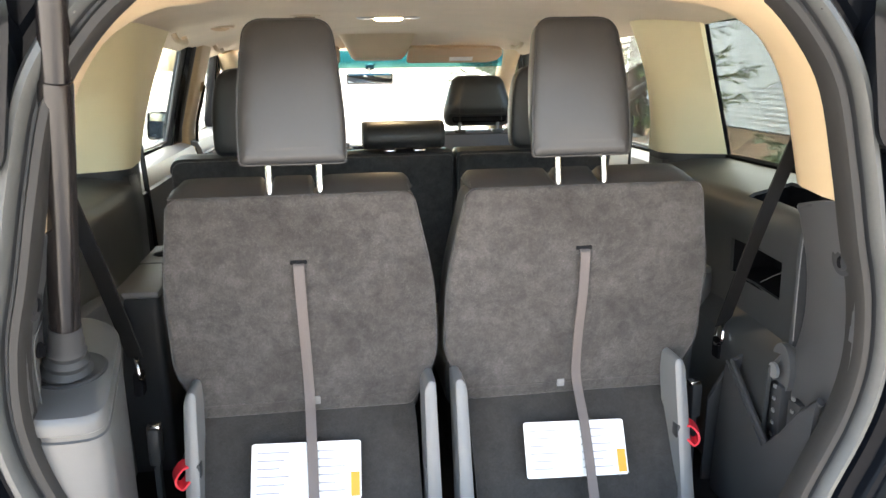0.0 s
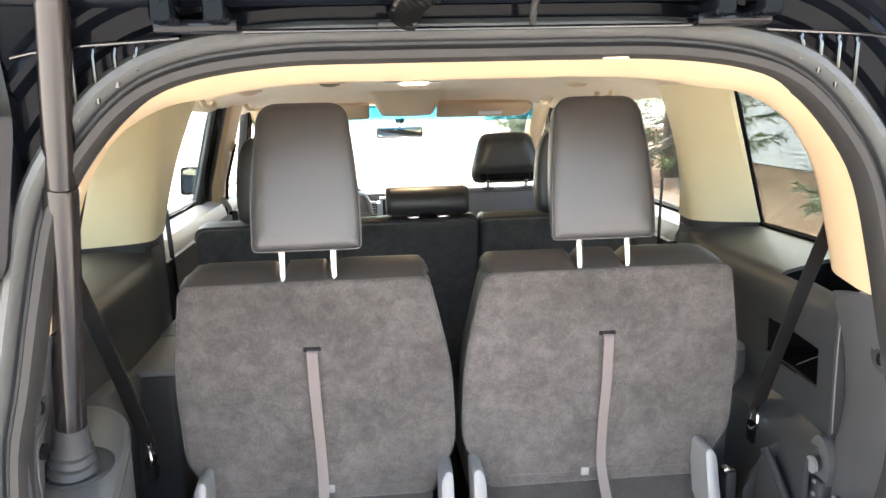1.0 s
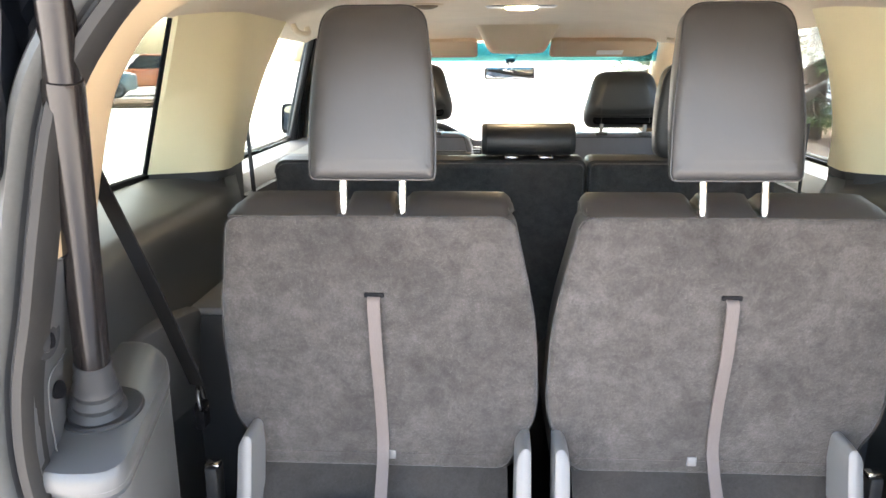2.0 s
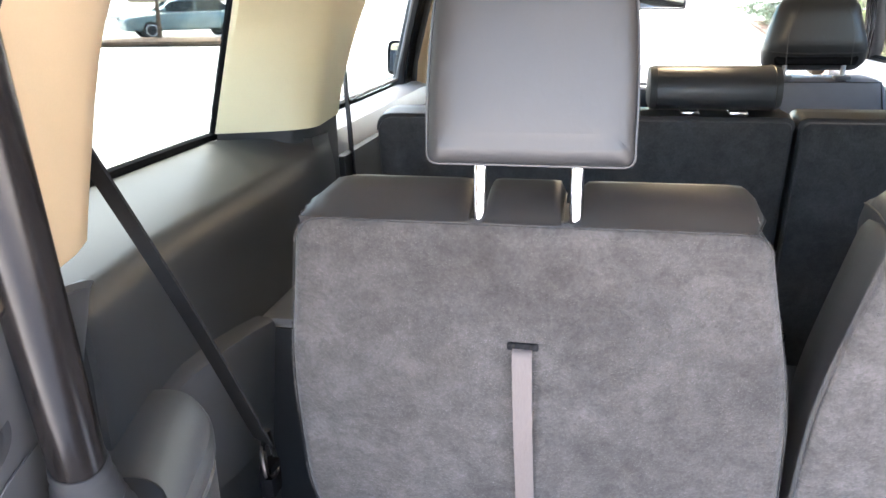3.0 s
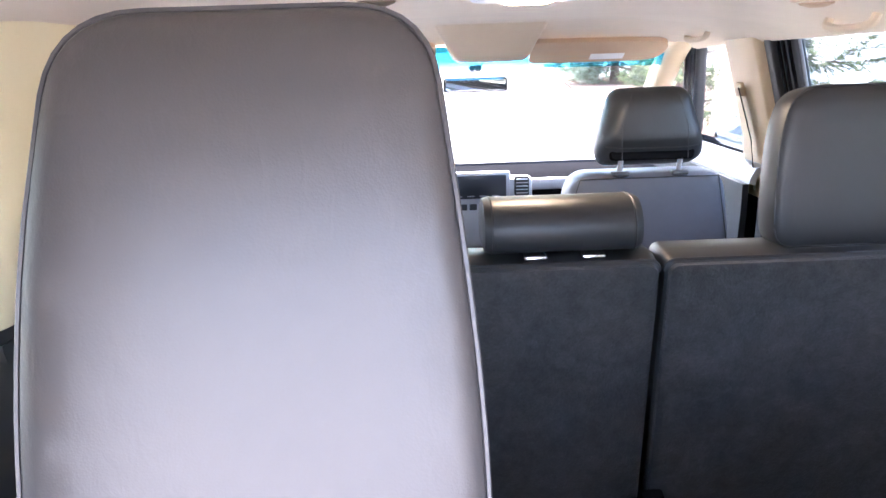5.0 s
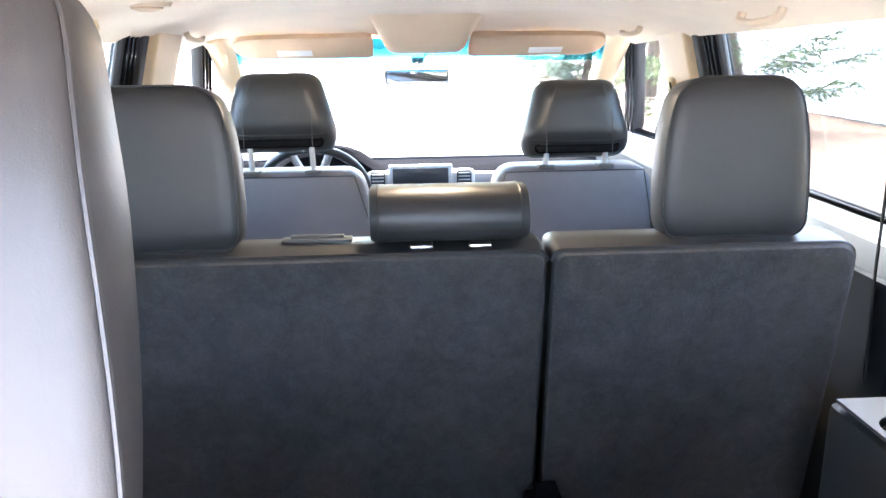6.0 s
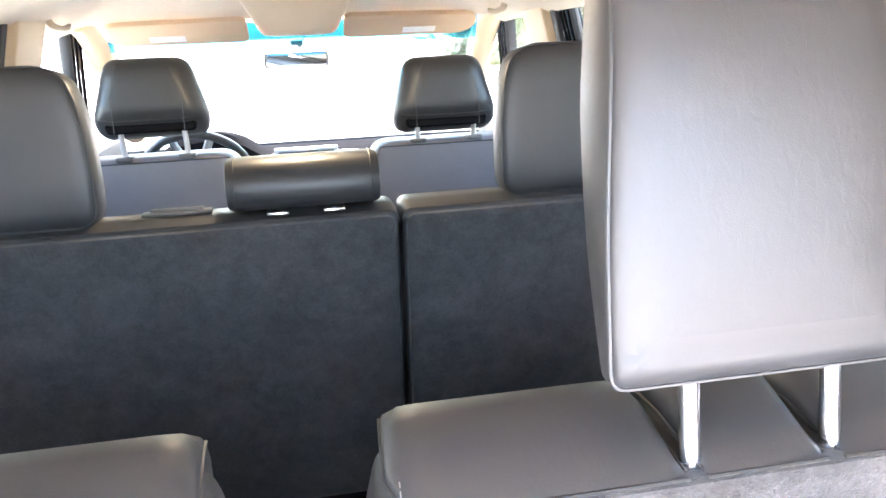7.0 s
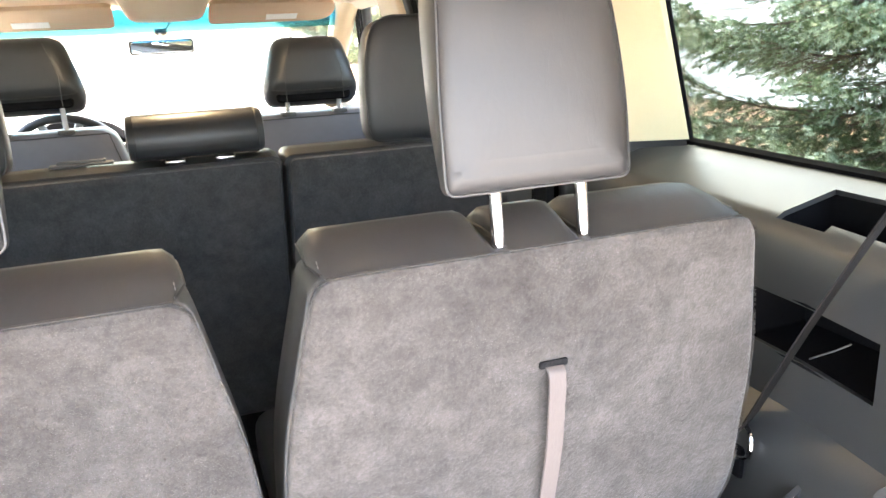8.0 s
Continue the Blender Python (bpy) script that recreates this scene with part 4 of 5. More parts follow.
    inv = Matrix.Translation((-(x0 + x1) / 2, -0.95, -CAR_FLOOR))
    lean = lambda z: 0.845 + 0.16 * (1.17 - z)

    def add(name, bm, material, parent=ob, lab="", angle=38):
        return part(name, moved(bm, inv), material, parent, lab, angle)

    o = rounded([(x0, 0.60), (x1, 0.60), (x1, 1.173), (x0, 1.173)], [0.03, 0.03, 0.018 if x1 < 0.3 else 0.035, 0.018 if x0 > 0 else 0.035], 6)
    b = slab(o, [(0.006, 0.004), (0.010, 0.0), (0.05, -0.002, 0.006), (0.10, 0.0, 0.008), (0.13, 0.012), (0.14, 0.04)])
    p = slab(o, [(-0.008, 0.02), (-0.007, 0.012), (-0.003, 0.006), (0.006, 0.004)])
    for bm in (b, p):
        for v in bm.verts:
            v.co.y += lean(v.co.z)
    add("backrest", b, M_LEATHER2)
    add("carpet_panel", p, M_CARPET2, ob, "charcoal carpet backing")
    seam = [(x, 0.012 + lean(z), z) for x, z in o if z > 0.7]
    add("piping", tube(seam, 0.003, 6), M_LEATHER2)
    add("cushion", slab(rounded([(x0, 0.72), (x1, 0.72), (x1, 0.88), (x0, 0.88)], 0.05, 4), [(0.95, 0.04), (0.98, 0), (1.40, 0), (1.46, 0.05)]), M_LEATHER2)
    add("seat_base", rbox(x0 + 0.02, x1 - 0.02, 0.96, 1.42, CAR_FLOOR, 0.74, 0.01), M_FLOOR)
    for kind, cx in rests:
        if kind == "tall":
            oh, hb = headrest_mesh(0.120, 0.088, 0.250, 0.085, 0.05, 0.03, 0.185)
            m = Matrix.Translation((cx, 0.872, 1.180)) @ Matrix.Rotation(radians(-5), 4, "X")
            h = add("headrest", moved(hb, m), M_LEATHER2, ob, "tall black leather headrest")
            add("side_seam", moved(tube([(x * 0.985, 0.010, z) for x, z in oh if abs(x) > 0.05], 0.0016, 6), m), M_LEATHER2, h)
        else:
            o2 = rounded([(0.0, 0.0), (0.125, -0.004), (0.135, 0.04), (0.10, 0.080), (0.02, 0.082), (-0.010, 0.045)], 0.03, 5)
            rows = []
            for u, k in ((-0.124, 0.80), (-0.122, 0.93), (-0.116, 0.985), (-0.105, 1), (0.105, 1), (0.116, 0.985), (0.122, 0.93), (0.124, 0.80)):
                rows.append([(cx + u, 0.862 + 0.06 + (y - 0.06) * k, 1.186 + 0.05 + (z - 0.05) * k) for y, z in o2])
            h = add("headrest", rings(rows), M_LEATHER2, ob, "low rolled black leather centre headrest")
            for u in (-0.110, 0.110):
                add("piping", tube([(cx + u, 0.862 + 0.06 + (y - 0.06) * 1.005, 1.186 + 0.05 + (z - 0.05) * 1.005) for y, z in o2], 0.0016, 6, loop=True), M_LEATHER, h)
            for u in (-0.045, 0.045):
                add("post", rbox(cx + u - 0.018, cx + u + 0.018, 0.856, 0.885, 1.178, 1.186, 0.003), M_CHROME, h, "short bright steel post cover")
    return ob


left2 = second_row_seat(-0.665, 0.162, "wide black leather bench section with charcoal carpet back", [("tall", -0.425), ("low", 0.014)])
second_row_seat(0.170, 0.655, "narrow black leather bench section with charcoal carpet back", [("tall", 0.466)])
hl = part("release_handle", join(rbox(-0.055, 0.055, -0.012, 0.012, 0, 0.005, 0.002), rbox(-0.042, 0.042, -0.003, 0.005, 0.004, 0.010, 0.002)), M_DARK, left2, "folding release handle")
hl.location = (0.0585, -0.040, 0.684)
lb = part("floor_latch", join(rbox(-0.035, 0.03, -0.03, 0.02, -0.06, 0.0, 0.008), moved(lathe([(0.022, -0.018), (0.022, 0.018), (0.012, 0.022)], 16), pose(0.0, -0.01, 0.004, 0, 90))), M_DASH, left2, "black latch between the bench sections")
lb.location = (0.425, -0.055, 0.225)


def front_seat(cx, dz, label):
    ob = thing("front_seat", label, "car seat", "front seats", at=(cx, 1.95, CAR_FLOOR))
    inv = Matrix.Translation((-cx, -1.95, -CAR_FLOOR))

    def add(name, bm, material, parent=ob, lab=""):
        return part(name, moved(bm, inv), material, parent, lab)

    o = rounded([(cx - 0.25, 0.62), (cx + 0.25, 0.62), (cx + 0.255, 0.95), (cx + 0.205, 1.157), (cx - 0.205, 1.157), (cx - 0.255, 0.95)], [0.03, 0.03, 0.1, 0.05, 0.05, 0.1], 6)
    b = slab(o, [(0.0, 0.03), (0.004, 0.012), (0.014, 0.003), (0.03, 0.0), (0.11, 0.0), (0.14, 0.012), (0.155, 0.04)])
    for v in b.verts:
        v.co.y += 1.765 + 0.22 * (1.16 - v.co.z)
    add("backrest", b, M_VINYL)
    add("seam", tube([(cx + u, 1.765 + 0.003 + 0.22 * (1.16 - z), z) for u, z in ((-0.235, 0.66), (-0.24, 0.95), (-0.19, 1.145), (0.19, 1.145), (0.24, 0.95), (0.235, 0.66))], 0.002, 6), M_LEATHER2)
    add("cushion", slab(rounded([(cx - 0.25, 0.68), (cx + 0.25, 0.68), (cx + 0.25, 0.84), (cx - 0.25, 0.84)], 0.05, 4), [(1.88, 0.04), (1.92, 0), (2.36, 0), (2.42, 0.05)]), M_LEATHER2)
    add("seat_base", rbox(cx - 0.20, cx + 0.20, 1.92, 2.36, CAR_FLOOR, 0.70, 0.02), M_BLACK)
    # headrest: broad, with drawn-back wings
    z0 = 1.190 + dz
    oh = rounded([(-0.135, 0.0), (0.135, 0.0), (0.150, 0.05), (0.104, 0.210), (-0.104, 0.210), (-0.150, 0.05)], [0.03, 0.03, 0.03, 0.04, 0.04, 0.03], 6)
    hb = slab(oh, [(0.0, 0.075), (0.0, 0.05), (0.004, 0.035), (0.02, 0.015), (0.05, 0.002), (0.09, 0.0), (0.12, 0.012), (0.13, 0.04)])
    m = Matrix.Translation((cx, 1.725, z0)) @ Matrix.Rotation(radians(-6), 4, "X")
    for v in hb.verts:
        if v.co.z < 0.1 and v.co.y < 0.06:
            v.co.z += 0.045 * (0.06 - v.co.y) / 0.06 * (1 - v.co.z / 0.1)
    h = add("headrest", moved(hb, m), M_LEATHER2, ob, "broad black leather headrest")
    lip = slab(rounded([(-0.112, 0.0), (0.112, 0.0), (0.118, 0.030), (-0.118, 0.030)], 0.012, 4), [(0.026, 0.012), (0.022, 0.004), (0.030, 0.0), (0.10, 0.0), (0.108, 0.006)])
    add("chin", moved(lip, m @ Matrix.Translation((0, 0, 0.014))), M_DASH, h, "dark tucked underside")
    add("seam", moved(tube([(-0.128, 0.020, 0.052), (-0.09, 0.006, 0.047), (0, 0.003, 0.046), (0.09, 0.006, 0.047), (0.128, 0.020, 0.052)], 0.0016, 6), m), M_LEATHER, h)
    for u in (-1, 1):
        add("seam", moved(tube([(u * 0.088, 0.002, 0.015), (u * 0.088, 0.0, 0.10), (u * 0.062, 0.003, 0.190)], 0.0012, 6), m), M_LEATHER, h)
        add("post", tube([(cx + u * 0.081, 1.785, 1.148), (cx + u * 0.081, 1.766, z0 + 0.020)], 0.0075, 12), M_POST, h, "bright steel post")
        add("post_guide", rbox(cx + u * 0.081 - 0.022, cx + u * 0.081 + 0.022, 1.757, 1.793, 1.152, 1.164, 0.004), M_DARK, h)
    return ob


front_seat(-0.375, 0.025, "charcoal leather driver's seat with raised headrest")
front_seat(0.415, -0.005, "charcoal leather passenger seat with headrest")

# ---- side fittings ----
for s in (1, -1):
    a = thing("armrest", "grey plastic armrest with a cup holder beside the rear seat", "armrest", "side armrests")
    back_y = 0.262 if s > 0 else 0.30
    o = rounded([(0.600, back_y), (0.712, back_y), (0.712, 0.80), (0.600, 0.80)], 0.02, 4)
    part("body", rings([[(s * x, y, z) for x, y in o] for z in (CAR_FLOOR, 0.89)] + [[(s * (0.656 + (x - 0.656) * k), 0.55 + (y - 0.55) * (1 - (1 - k) * 0.3), z) for x, y in o] for k, z in ((1.0, 0.917), (0.97, 0.926))]), M_DARK if s > 0 else M_BLACK, a)
    hole = [(s * 0.656 + 0.040 * math.cos(t), 0.68 + 0.040 * math.sin(t)) for t in (2 * math.pi * k / 24 for k in range(24))]
    outer = []
    for k in range(24):
        t = 2 * math.pi * k / 24
        c, q = math.cos(t), math.sin(t)
        m_ = max(abs(c), abs(q))
        outer.append((s * 0.656 + 0.052 * c / m_, 0.68 + 0.10 * q / m_))
    part("cup_well", rings([[(x, y, 0.940) for x, y in hole], [(x, y, 0.915) for x, y in hole], [(x, y, 0.85) for x, y in hole]], False), M_BLACK, a)
    part("cup_holder", rings([[(x, y, 0.936) for x, y in outer], [(x, y, 0.942) for x, y in outer], [(x, y, 0.942) for x, y in hole], [(x, y, 0.938) for x, y in hole]], False), M_GREY, a, "pale grey tray with a round cup well")
    part("cup_base", moved(lathe([(0.036, 0), (0.036, 0.004)]), Matrix.Translation((s * 0.656, 0.68, 0.927))), M_FLOOR, a)
    part("top_plate", rbox(min(s * 0.604, s * 0.708), max(s * 0.604, s * 0.708), back_y + 0.006, 0.575, 0.922, 0.942, 0.008), M_GREY, a, "pale grey armrest top")
    # sloping rail behind the armrest
    r = None if s > 0 else thing("trim_rail", "dark plastic rail moulded along the side lining", "trim", kind="structure")
    if r:
        part("rail", rings([[(s * x, y, z + zz) for x, zz in ((0.722, 0.012), (0.690, 0.010), (0.682, 0.004), (0.679, -0.008), (0.684, -0.05), (0.722, -0.40))] for y, z in ((-0.02, 0.964), (0.06, 0.966), (0.16, 0.958), (0.24, 0.946), (0.302, 0.934))]), M_DARK, r)
    b = thing("seat_belt", "black seat belt hanging slack beside the rear seat", "seat belt", "seat belts")
    lo = (0.668, 0.132, 0.842) if s > 0 else (-0.609, 0.085, 0.87)
    part("webbing", strap(smooth_path([(s * 0.652, -0.142, 1.34), (s * 0.648, -0.118, 1.29), ((s * 0.648 + lo[0]) / 2, (lo[1] - 0.118) / 2 + 0.006, (lo[2] + 1.29) / 2), lo], 5), (0.925, 0.365, 0.08) if s > 0 else (-0.82, 0.57, -0.15), 0.046), M_BELT, b)
    part("tongue", tube(smooth_path([lo, (lo[0] - s * 0.008, lo[1] - 0.020, lo[2] - 0.004), (lo[0] - s * 0.012, lo[1] - 0.022, lo[2] - 0.036), (lo[0] - s * 0.008, lo[1] + 0.012, lo[2] - 0.050), (lo[0], lo[1] + 0.024, lo[2] - 0.030), (lo[0] + s * 0.004, lo[1] + 0.020, lo[2] + 0.004)], 4), 0.0042, 8), M_CHROME, b, "bright metal tongue")
    part("buckle", rbox(lo[0] - 0.010, lo[0] + 0.010, lo[1] - 0.006, lo[1] + 0.026, lo[2] - 0.085, lo[2] - 0.035, 0.006), M_DASH, b)
    b = thing("seat_belt", "black seat belt on the pillar behind the rear door", "seat belt", "seat belts")
    part("webbing", strap([(s * 0.775, 0.985, 1.26), (s * 0.762, 0.965, 1.10), (s * 0.745, 0.93, 0.90)], (0.5 * s, 0.87, 0), 0.045), M_BELT, b)
    b = thing("seat_belt", "dark seat belt on the pillar between the doors", "seat belt", "seat belts")
    part("webbing", strap([(0.018 + s * (glass_x(z) - 0.072), y, z) for y, z in ((2.10, 1.36), (2.08, 1.2), (2.05, 1.05))], (0.40 * s, 0.92, 0), 0.045), M_BELT, b)
    part("guide", rbox(0.018 + s * 0.778 - 0.012, 0.018 + s * 0.778 + 0.012, 2.10, 2.145, 1.33, 1.375, 0.008), M_TRIM, b)
    k = thing("cargo_hook", "black cargo hook in a recessed cup on the side lining", "cargo hook", "cargo hooks", at=(s * 0.636, -0.296, 1.103))
    part("cup", moved(lathe([(0.026, 0.004), (0.026, -0.001), (0.022, -0.003), (0.016, 0.006), (0.004, 0.008)], 20), pose(0, 0, 0, 0, -s * 96, 0)), M_BLACK, k)
    part("hook", tube(smooth_path([(s * 0.004, 0, 0.010), (-s * 0.008, 0, 0.005), (-s * 0.008, 0, -0.008), (s * 0.002, 0, -0.012)], 4), 0.003, 8), M_DASH, k)

# right side: open bin, seam, net pocket, stowage bulge
bin_ = thing("storage_bin", "open black bin sunk in the side ledge, its inside darkened as shade", "storage bin")
tub = lambda k, z: [(0.777 + (x - 0.777) * k, 0.0525 + (y - 0.0525) * k, z + (0.22 * (x - 0.777) if z > 1.12 else 0)) for x, y in rounded([(0.715, -0.064), (0.834, -0.064), (0.834, 0.169), (0.722, 0.169)], 0.014, 4)]
# Near-black tub and base: the shade inside the bin is put into the colour.
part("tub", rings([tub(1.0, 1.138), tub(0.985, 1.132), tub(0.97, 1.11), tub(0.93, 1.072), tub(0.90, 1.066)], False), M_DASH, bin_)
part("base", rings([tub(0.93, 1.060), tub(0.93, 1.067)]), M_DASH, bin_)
cubby = thing("side_cubby", "black cubby let into the side lining, its inside darkened as shade", "cubby")
cub = lambda x, g: [(x - (0.13 * max(0.10 - y, 0) if x < 0.73 else 0), y, z) for y, z in rounded([(-0.046 - g, 0.951 - g), (0.191 + g, 0.951 - g), (0.191 + g, 1.033 + g), (-0.046 - g, 1.033 + g)], 0.006, 3)]
# Shell far blacker than the lining, to paint the depth's shade.
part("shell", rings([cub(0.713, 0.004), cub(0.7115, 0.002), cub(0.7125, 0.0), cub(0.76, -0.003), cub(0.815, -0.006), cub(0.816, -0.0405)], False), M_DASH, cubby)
# Thin grey tube that stands in for the highlight along a corner edge.
part("corner_highlight", tube([(0.724, 0.085, 0.953), (0.735, 0.055, 0.975), (0.750, 0.045, 0.985)], 0.0012, 8), M_DARK, cubby, "thin dark grey line drawn as the highlight on a corner edge")
part("slot_edge", rbox(0.7085, 0.7165, 0.212, 0.218, 0.958, 1.040, 0.002), M_GREY, cubby, "bright edge of a narrow upright slot")
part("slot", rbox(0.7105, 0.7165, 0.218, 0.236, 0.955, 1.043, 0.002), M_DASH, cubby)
sm = thing("trim_seam", "pale edge line along the side lining", "trim", kind="structure")
part("line", tube(smooth_path([(0.692, -0.112, 1.14), (0.683, -0.112, 1.09), (0.682, -0.112, 0.98), (0.683, -0.112, 0.89)], 5), 0.0013, 6), M_GREY, sm)
net = thing("map_pocket", "black plastic pocket with ribbed back on the side lining", "storage pocket")
rim = [(0.02, 0.800), (-0.03, 0.775), (-0.09, 0.735), (-0.155, 0.690), (-0.20, 0.735), (-0.245, 0.800), (-0.285, 0.843)]
part("front_plate", thick([[(0.632 - 0.012 * math.sin(math.pi * k / 6), y, z), (0.622 - 0.016 * math.sin(math.pi * k / 6), y, (z + CAR_FLOOR) / 2), (0.615, y, CAR_FLOOR)] for k, (y, z) in enumerate(rim)], 0.012), M_BLACK, net)
part("rim", tube([(0.632 - 0.012 * math.sin(math.pi * k / 6), y, z) for k, (y, z) in enumerate(rim)], 0.008, 8), M_BLACK, net)
part("side_plate", thick([[(0.63, 0.022, 0.80), (0.60, 0.055, 0.70), (0.60, 0.06, CAR_FLOOR)], [(0.685, 0.022, 0.83), (0.685, 0.05, 0.72), (0.685, 0.06, CAR_FLOOR)]], 0.008), M_BLACK, net)
for k in range(3):
    y = -0.045 - 0.062 * k
    part("rib", rbox(0.658, 0.690, y - 0.020, y + 0.020, CAR_FLOOR, 0.812 - 0.012 * k, 0.006), M_BLACK, net)
    for j in range(6):
        part("dimple", rbox(0.655, 0.660, y - 0.005, y + 0.005, 0.66 + 0.026 * j, 0.668 + 0.026 * j, 0.002), M_GREY, net)
kn = thing("stowage_knob", "dark oval moulded grip on the side lining", "grip", at=(0.672, -0.105, 0.83))
part("bulge", moved(lathe([(0.036, 0.006), (0.036, -0.006), (0.030, -0.020), (0.018, -0.026)], 24), pose(0, 0, 0, 0, 88, 0) @ Matrix.Diagonal((1.5, 0.9, -1, 1))), M_DARK, kn)
part("insert", moved(lathe([(0.016, 0.0), (0.016, -0.006), (0.006, -0.008)], 16), Matrix.Translation((-0.026, -0.005, 0)) @ pose(0, 0, 0, 0, 88, 0) @ Matrix.Diagonal((1, 1, -1, 1))), M_GREY, kn)
bk = thing("seat_buckle", "black seat-belt buckle beside the rear seat", "buckle", "buckles", at=(0.592, 0.10, 0.69))
part("body", rbox(-0.012, 0.012, -0.02, 0.02, -0.05, 0.03, 0.006), M_BLACK, bk)
part("button", rbox(-0.013, 0.013, -0.012, 0.012, 0.024, 0.034, 0.003), M_CHROME, bk)
part("stalk", rbox(-0.006, 0.006, -0.012, 0.012, -0.20, -0.045, 0.003), M_BLACK, bk)
copy_thing(bk, Matrix.Translation((-0.582, 0.06, 0.70)))

# left side: strut box and powered strut
box = thing("strut_housing", "dark grey plastic housing with a rounded lid round the strut foot", "housing")
o = rounded([(-0.715, -0.300), (-0.632, -0.328), (-0.548, -0.322), (-0.592, -0.045), (-0.660, 0.010), (-0.715, 0.0)], [0.02, 0.03, 0.045, 0.05, 0.03, 0.01], 6)
part("body", rings([[(x, y, CAR_FLOOR) for x, y in o], [(x, y, 0.913 + 0.15 * (y + 0.2)) for x, y in o]] + [[(-0.63 + (x + 0.63) * 0.965, -0.18 + (y + 0.18) * 0.965, z + 0.15 * (y + 0.2)) for x, y in o] for z in (0.915, 0.927)]), M_HOUSING, box)
part("lid", rings([[(-0.63 + (x + 0.63) * k, -0.18 + (y + 0.18) * k, z + 0.15 * (y + 0.2)) for x, y in o] for k, z in ((1.0, 0.925), (1.022, 0.927), (1.024, 0.938), (1.014, 0.947), (0.985, 0.953), (0.9, 0.955))]), M_HOUSING, box)
strut = thing("gas_strut", "powered tailgate strut with a ribbed rubber boot at its foot", "gas strut")
foot, head = Vector((-0.639, -0.195, 0.957)), Vector((-0.488, -0.436, 1.78))
at = lambda u: foot.lerp(head, u)
part("sleeve", tube([at(0.02), at(0.553), at(0.558), at(0.560)], [0.0225, 0.0225, 0.0215, 0.019], 24), M_STRUT, strut, "thick lower tube")
part("tube", tube([at(0.52), at(1.0)], 0.0195, 24), M_STRUT, strut, "thinner upper tube")
rr = [0.039, 0.040, 0.033, 0.035, 0.029, 0.031, 0.0262, 0.0275, 0.0242, 0.0252, 0.0238]
part("boot", tube([at(0.0105 * k) for k in range(11)], rr, 24), M_BLACK, strut, "ribbed black rubber boot")
part("collar", moved(lathe([(0.056, -0.004), (0.056, 0.002), (0.053, 0.004), (0.048, 0.002), (0.030, 0.0015)], 28), pose(-0.634, -0.190, 0.9570, 8.5)), M_BLACK, strut)
sw = thing("hatch_button", "small round black button beside the hatch", "button", at=(-0.650, -0.266, 1.021))
part("cap", moved(lathe([(0.012, 0.006), (0.012, -0.001), (0.008, -0.003)], 16), pose(0, 0, 0, 0, 80, 0)), M_DASH, sw)

seam_o = [(-0.647, -0.288, 0.945), (-0.6475, -0.290, 1.000), (-0.645, -0.288, 1.040), (-0.642, -0.276, 1.056), (-0.645, -0.250, 1.062), (-0.652, -0.228, 1.062)]
access = thing("trim_hatch_panel", "outline of an access panel in the black trim beside the strut", "access panel", kind="structure")
part("line", tube(smooth_path(seam_o, 5), 0.0011, 6), M_DARK, access)

# ---- open tailgate, hinges, hose ----
gate = thing("tailgate", "open black tailgate with beige lining swung up over the opening", "tailgate", at=(0, -0.40, 1.70))
gm = Matrix.Rotation(radians(16), 4, "X").inverted()


def gate_pt(x, d, up):
    """d back from the hinge, up above the panel's inner face."""
    v = gm @ Vector((x, -d, up))
    return (v.x, v.y, v.z)


part("outer_skin", rings([[gate_pt(x, d, u) for x, d in rounded([(-w_, d0), (w_, d0), (w_ + 0.04, 0.6), (w_ + 0.02, 1.12), (-w_ - 0.02, 1.12), (-w_ - 0.04, 0.6)], 0.05, 4)] for w_, d0, u in ((0.74, 0.02, 0.02), (0.76, 0.0, 0.05), (0.76, 0.0, 0.10), (0.70, 0.03, 0.13))]), M_PAINT, gate)
part("inner_frame", rings([[gate_pt(x, d, u) for x, d in rounded([(-0.70, 0.03), (0.70, 0.03), (0.70, 0.16), (-0.70, 0.16)], 0.03, 4)] for u in (0.03, -0.012, -0.02)]), M_PAINT, gate)
part("lining", rings([[gate_pt(x * k, 0.86 + (d - 0.86) * k, u) for x, d in rounded([(-0.68, 0.62), (0.68, 0.62), (0.66, 1.08), (0.30, 1.10), (0.20, 1.06), (-0.66, 1.06)], 0.05, 4)] for k, u in ((1, 0.03), (1, -0.02), (0.97, -0.035), (0.9, -0.04))]), M_TRIM, gate, "beige plastic lining")
part("rear_window", rings([[gate_pt(x, d, u) for x, d in rounded([(-0.62, 0.17), (0.62, 0.17), (0.64, 0.60), (-0.64, 0.60)], 0.05, 4)] for u in (0.014, 0.006)]), M_PRIVACY, gate, "dark tinted rear window")
lt = part("latch", rings([[gate_pt(x, d, u) for x, d in rounded([(0.40, 0.90), (0.58, 0.90), (0.56, 1.07), (0.42, 1.07)], 0.02, 4)] for u in (-0.03, -0.052, -0.056)]), M_SILVER, gate, "bright steel latch plate")
for x in (0.45, 0.53):
    part("bolt", moved(lathe([(0.014, 0.004), (0.014, -0.006), (0.008, -0.009)], 14), Matrix.Translation(gate_pt(x, 0.99, -0.056))), M_CHROME, lt)
part("pull_cup", rings([[gate_pt(x, d, u) for x, d in rounded([(-0.62, 0.92), (-0.46, 0.92), (-0.44, 1.04), (-0.62, 1.04)], 0.02, 4)] for u in (-0.03, -0.048, -0.050)]), M_BLACK, gate, "black grip recess")
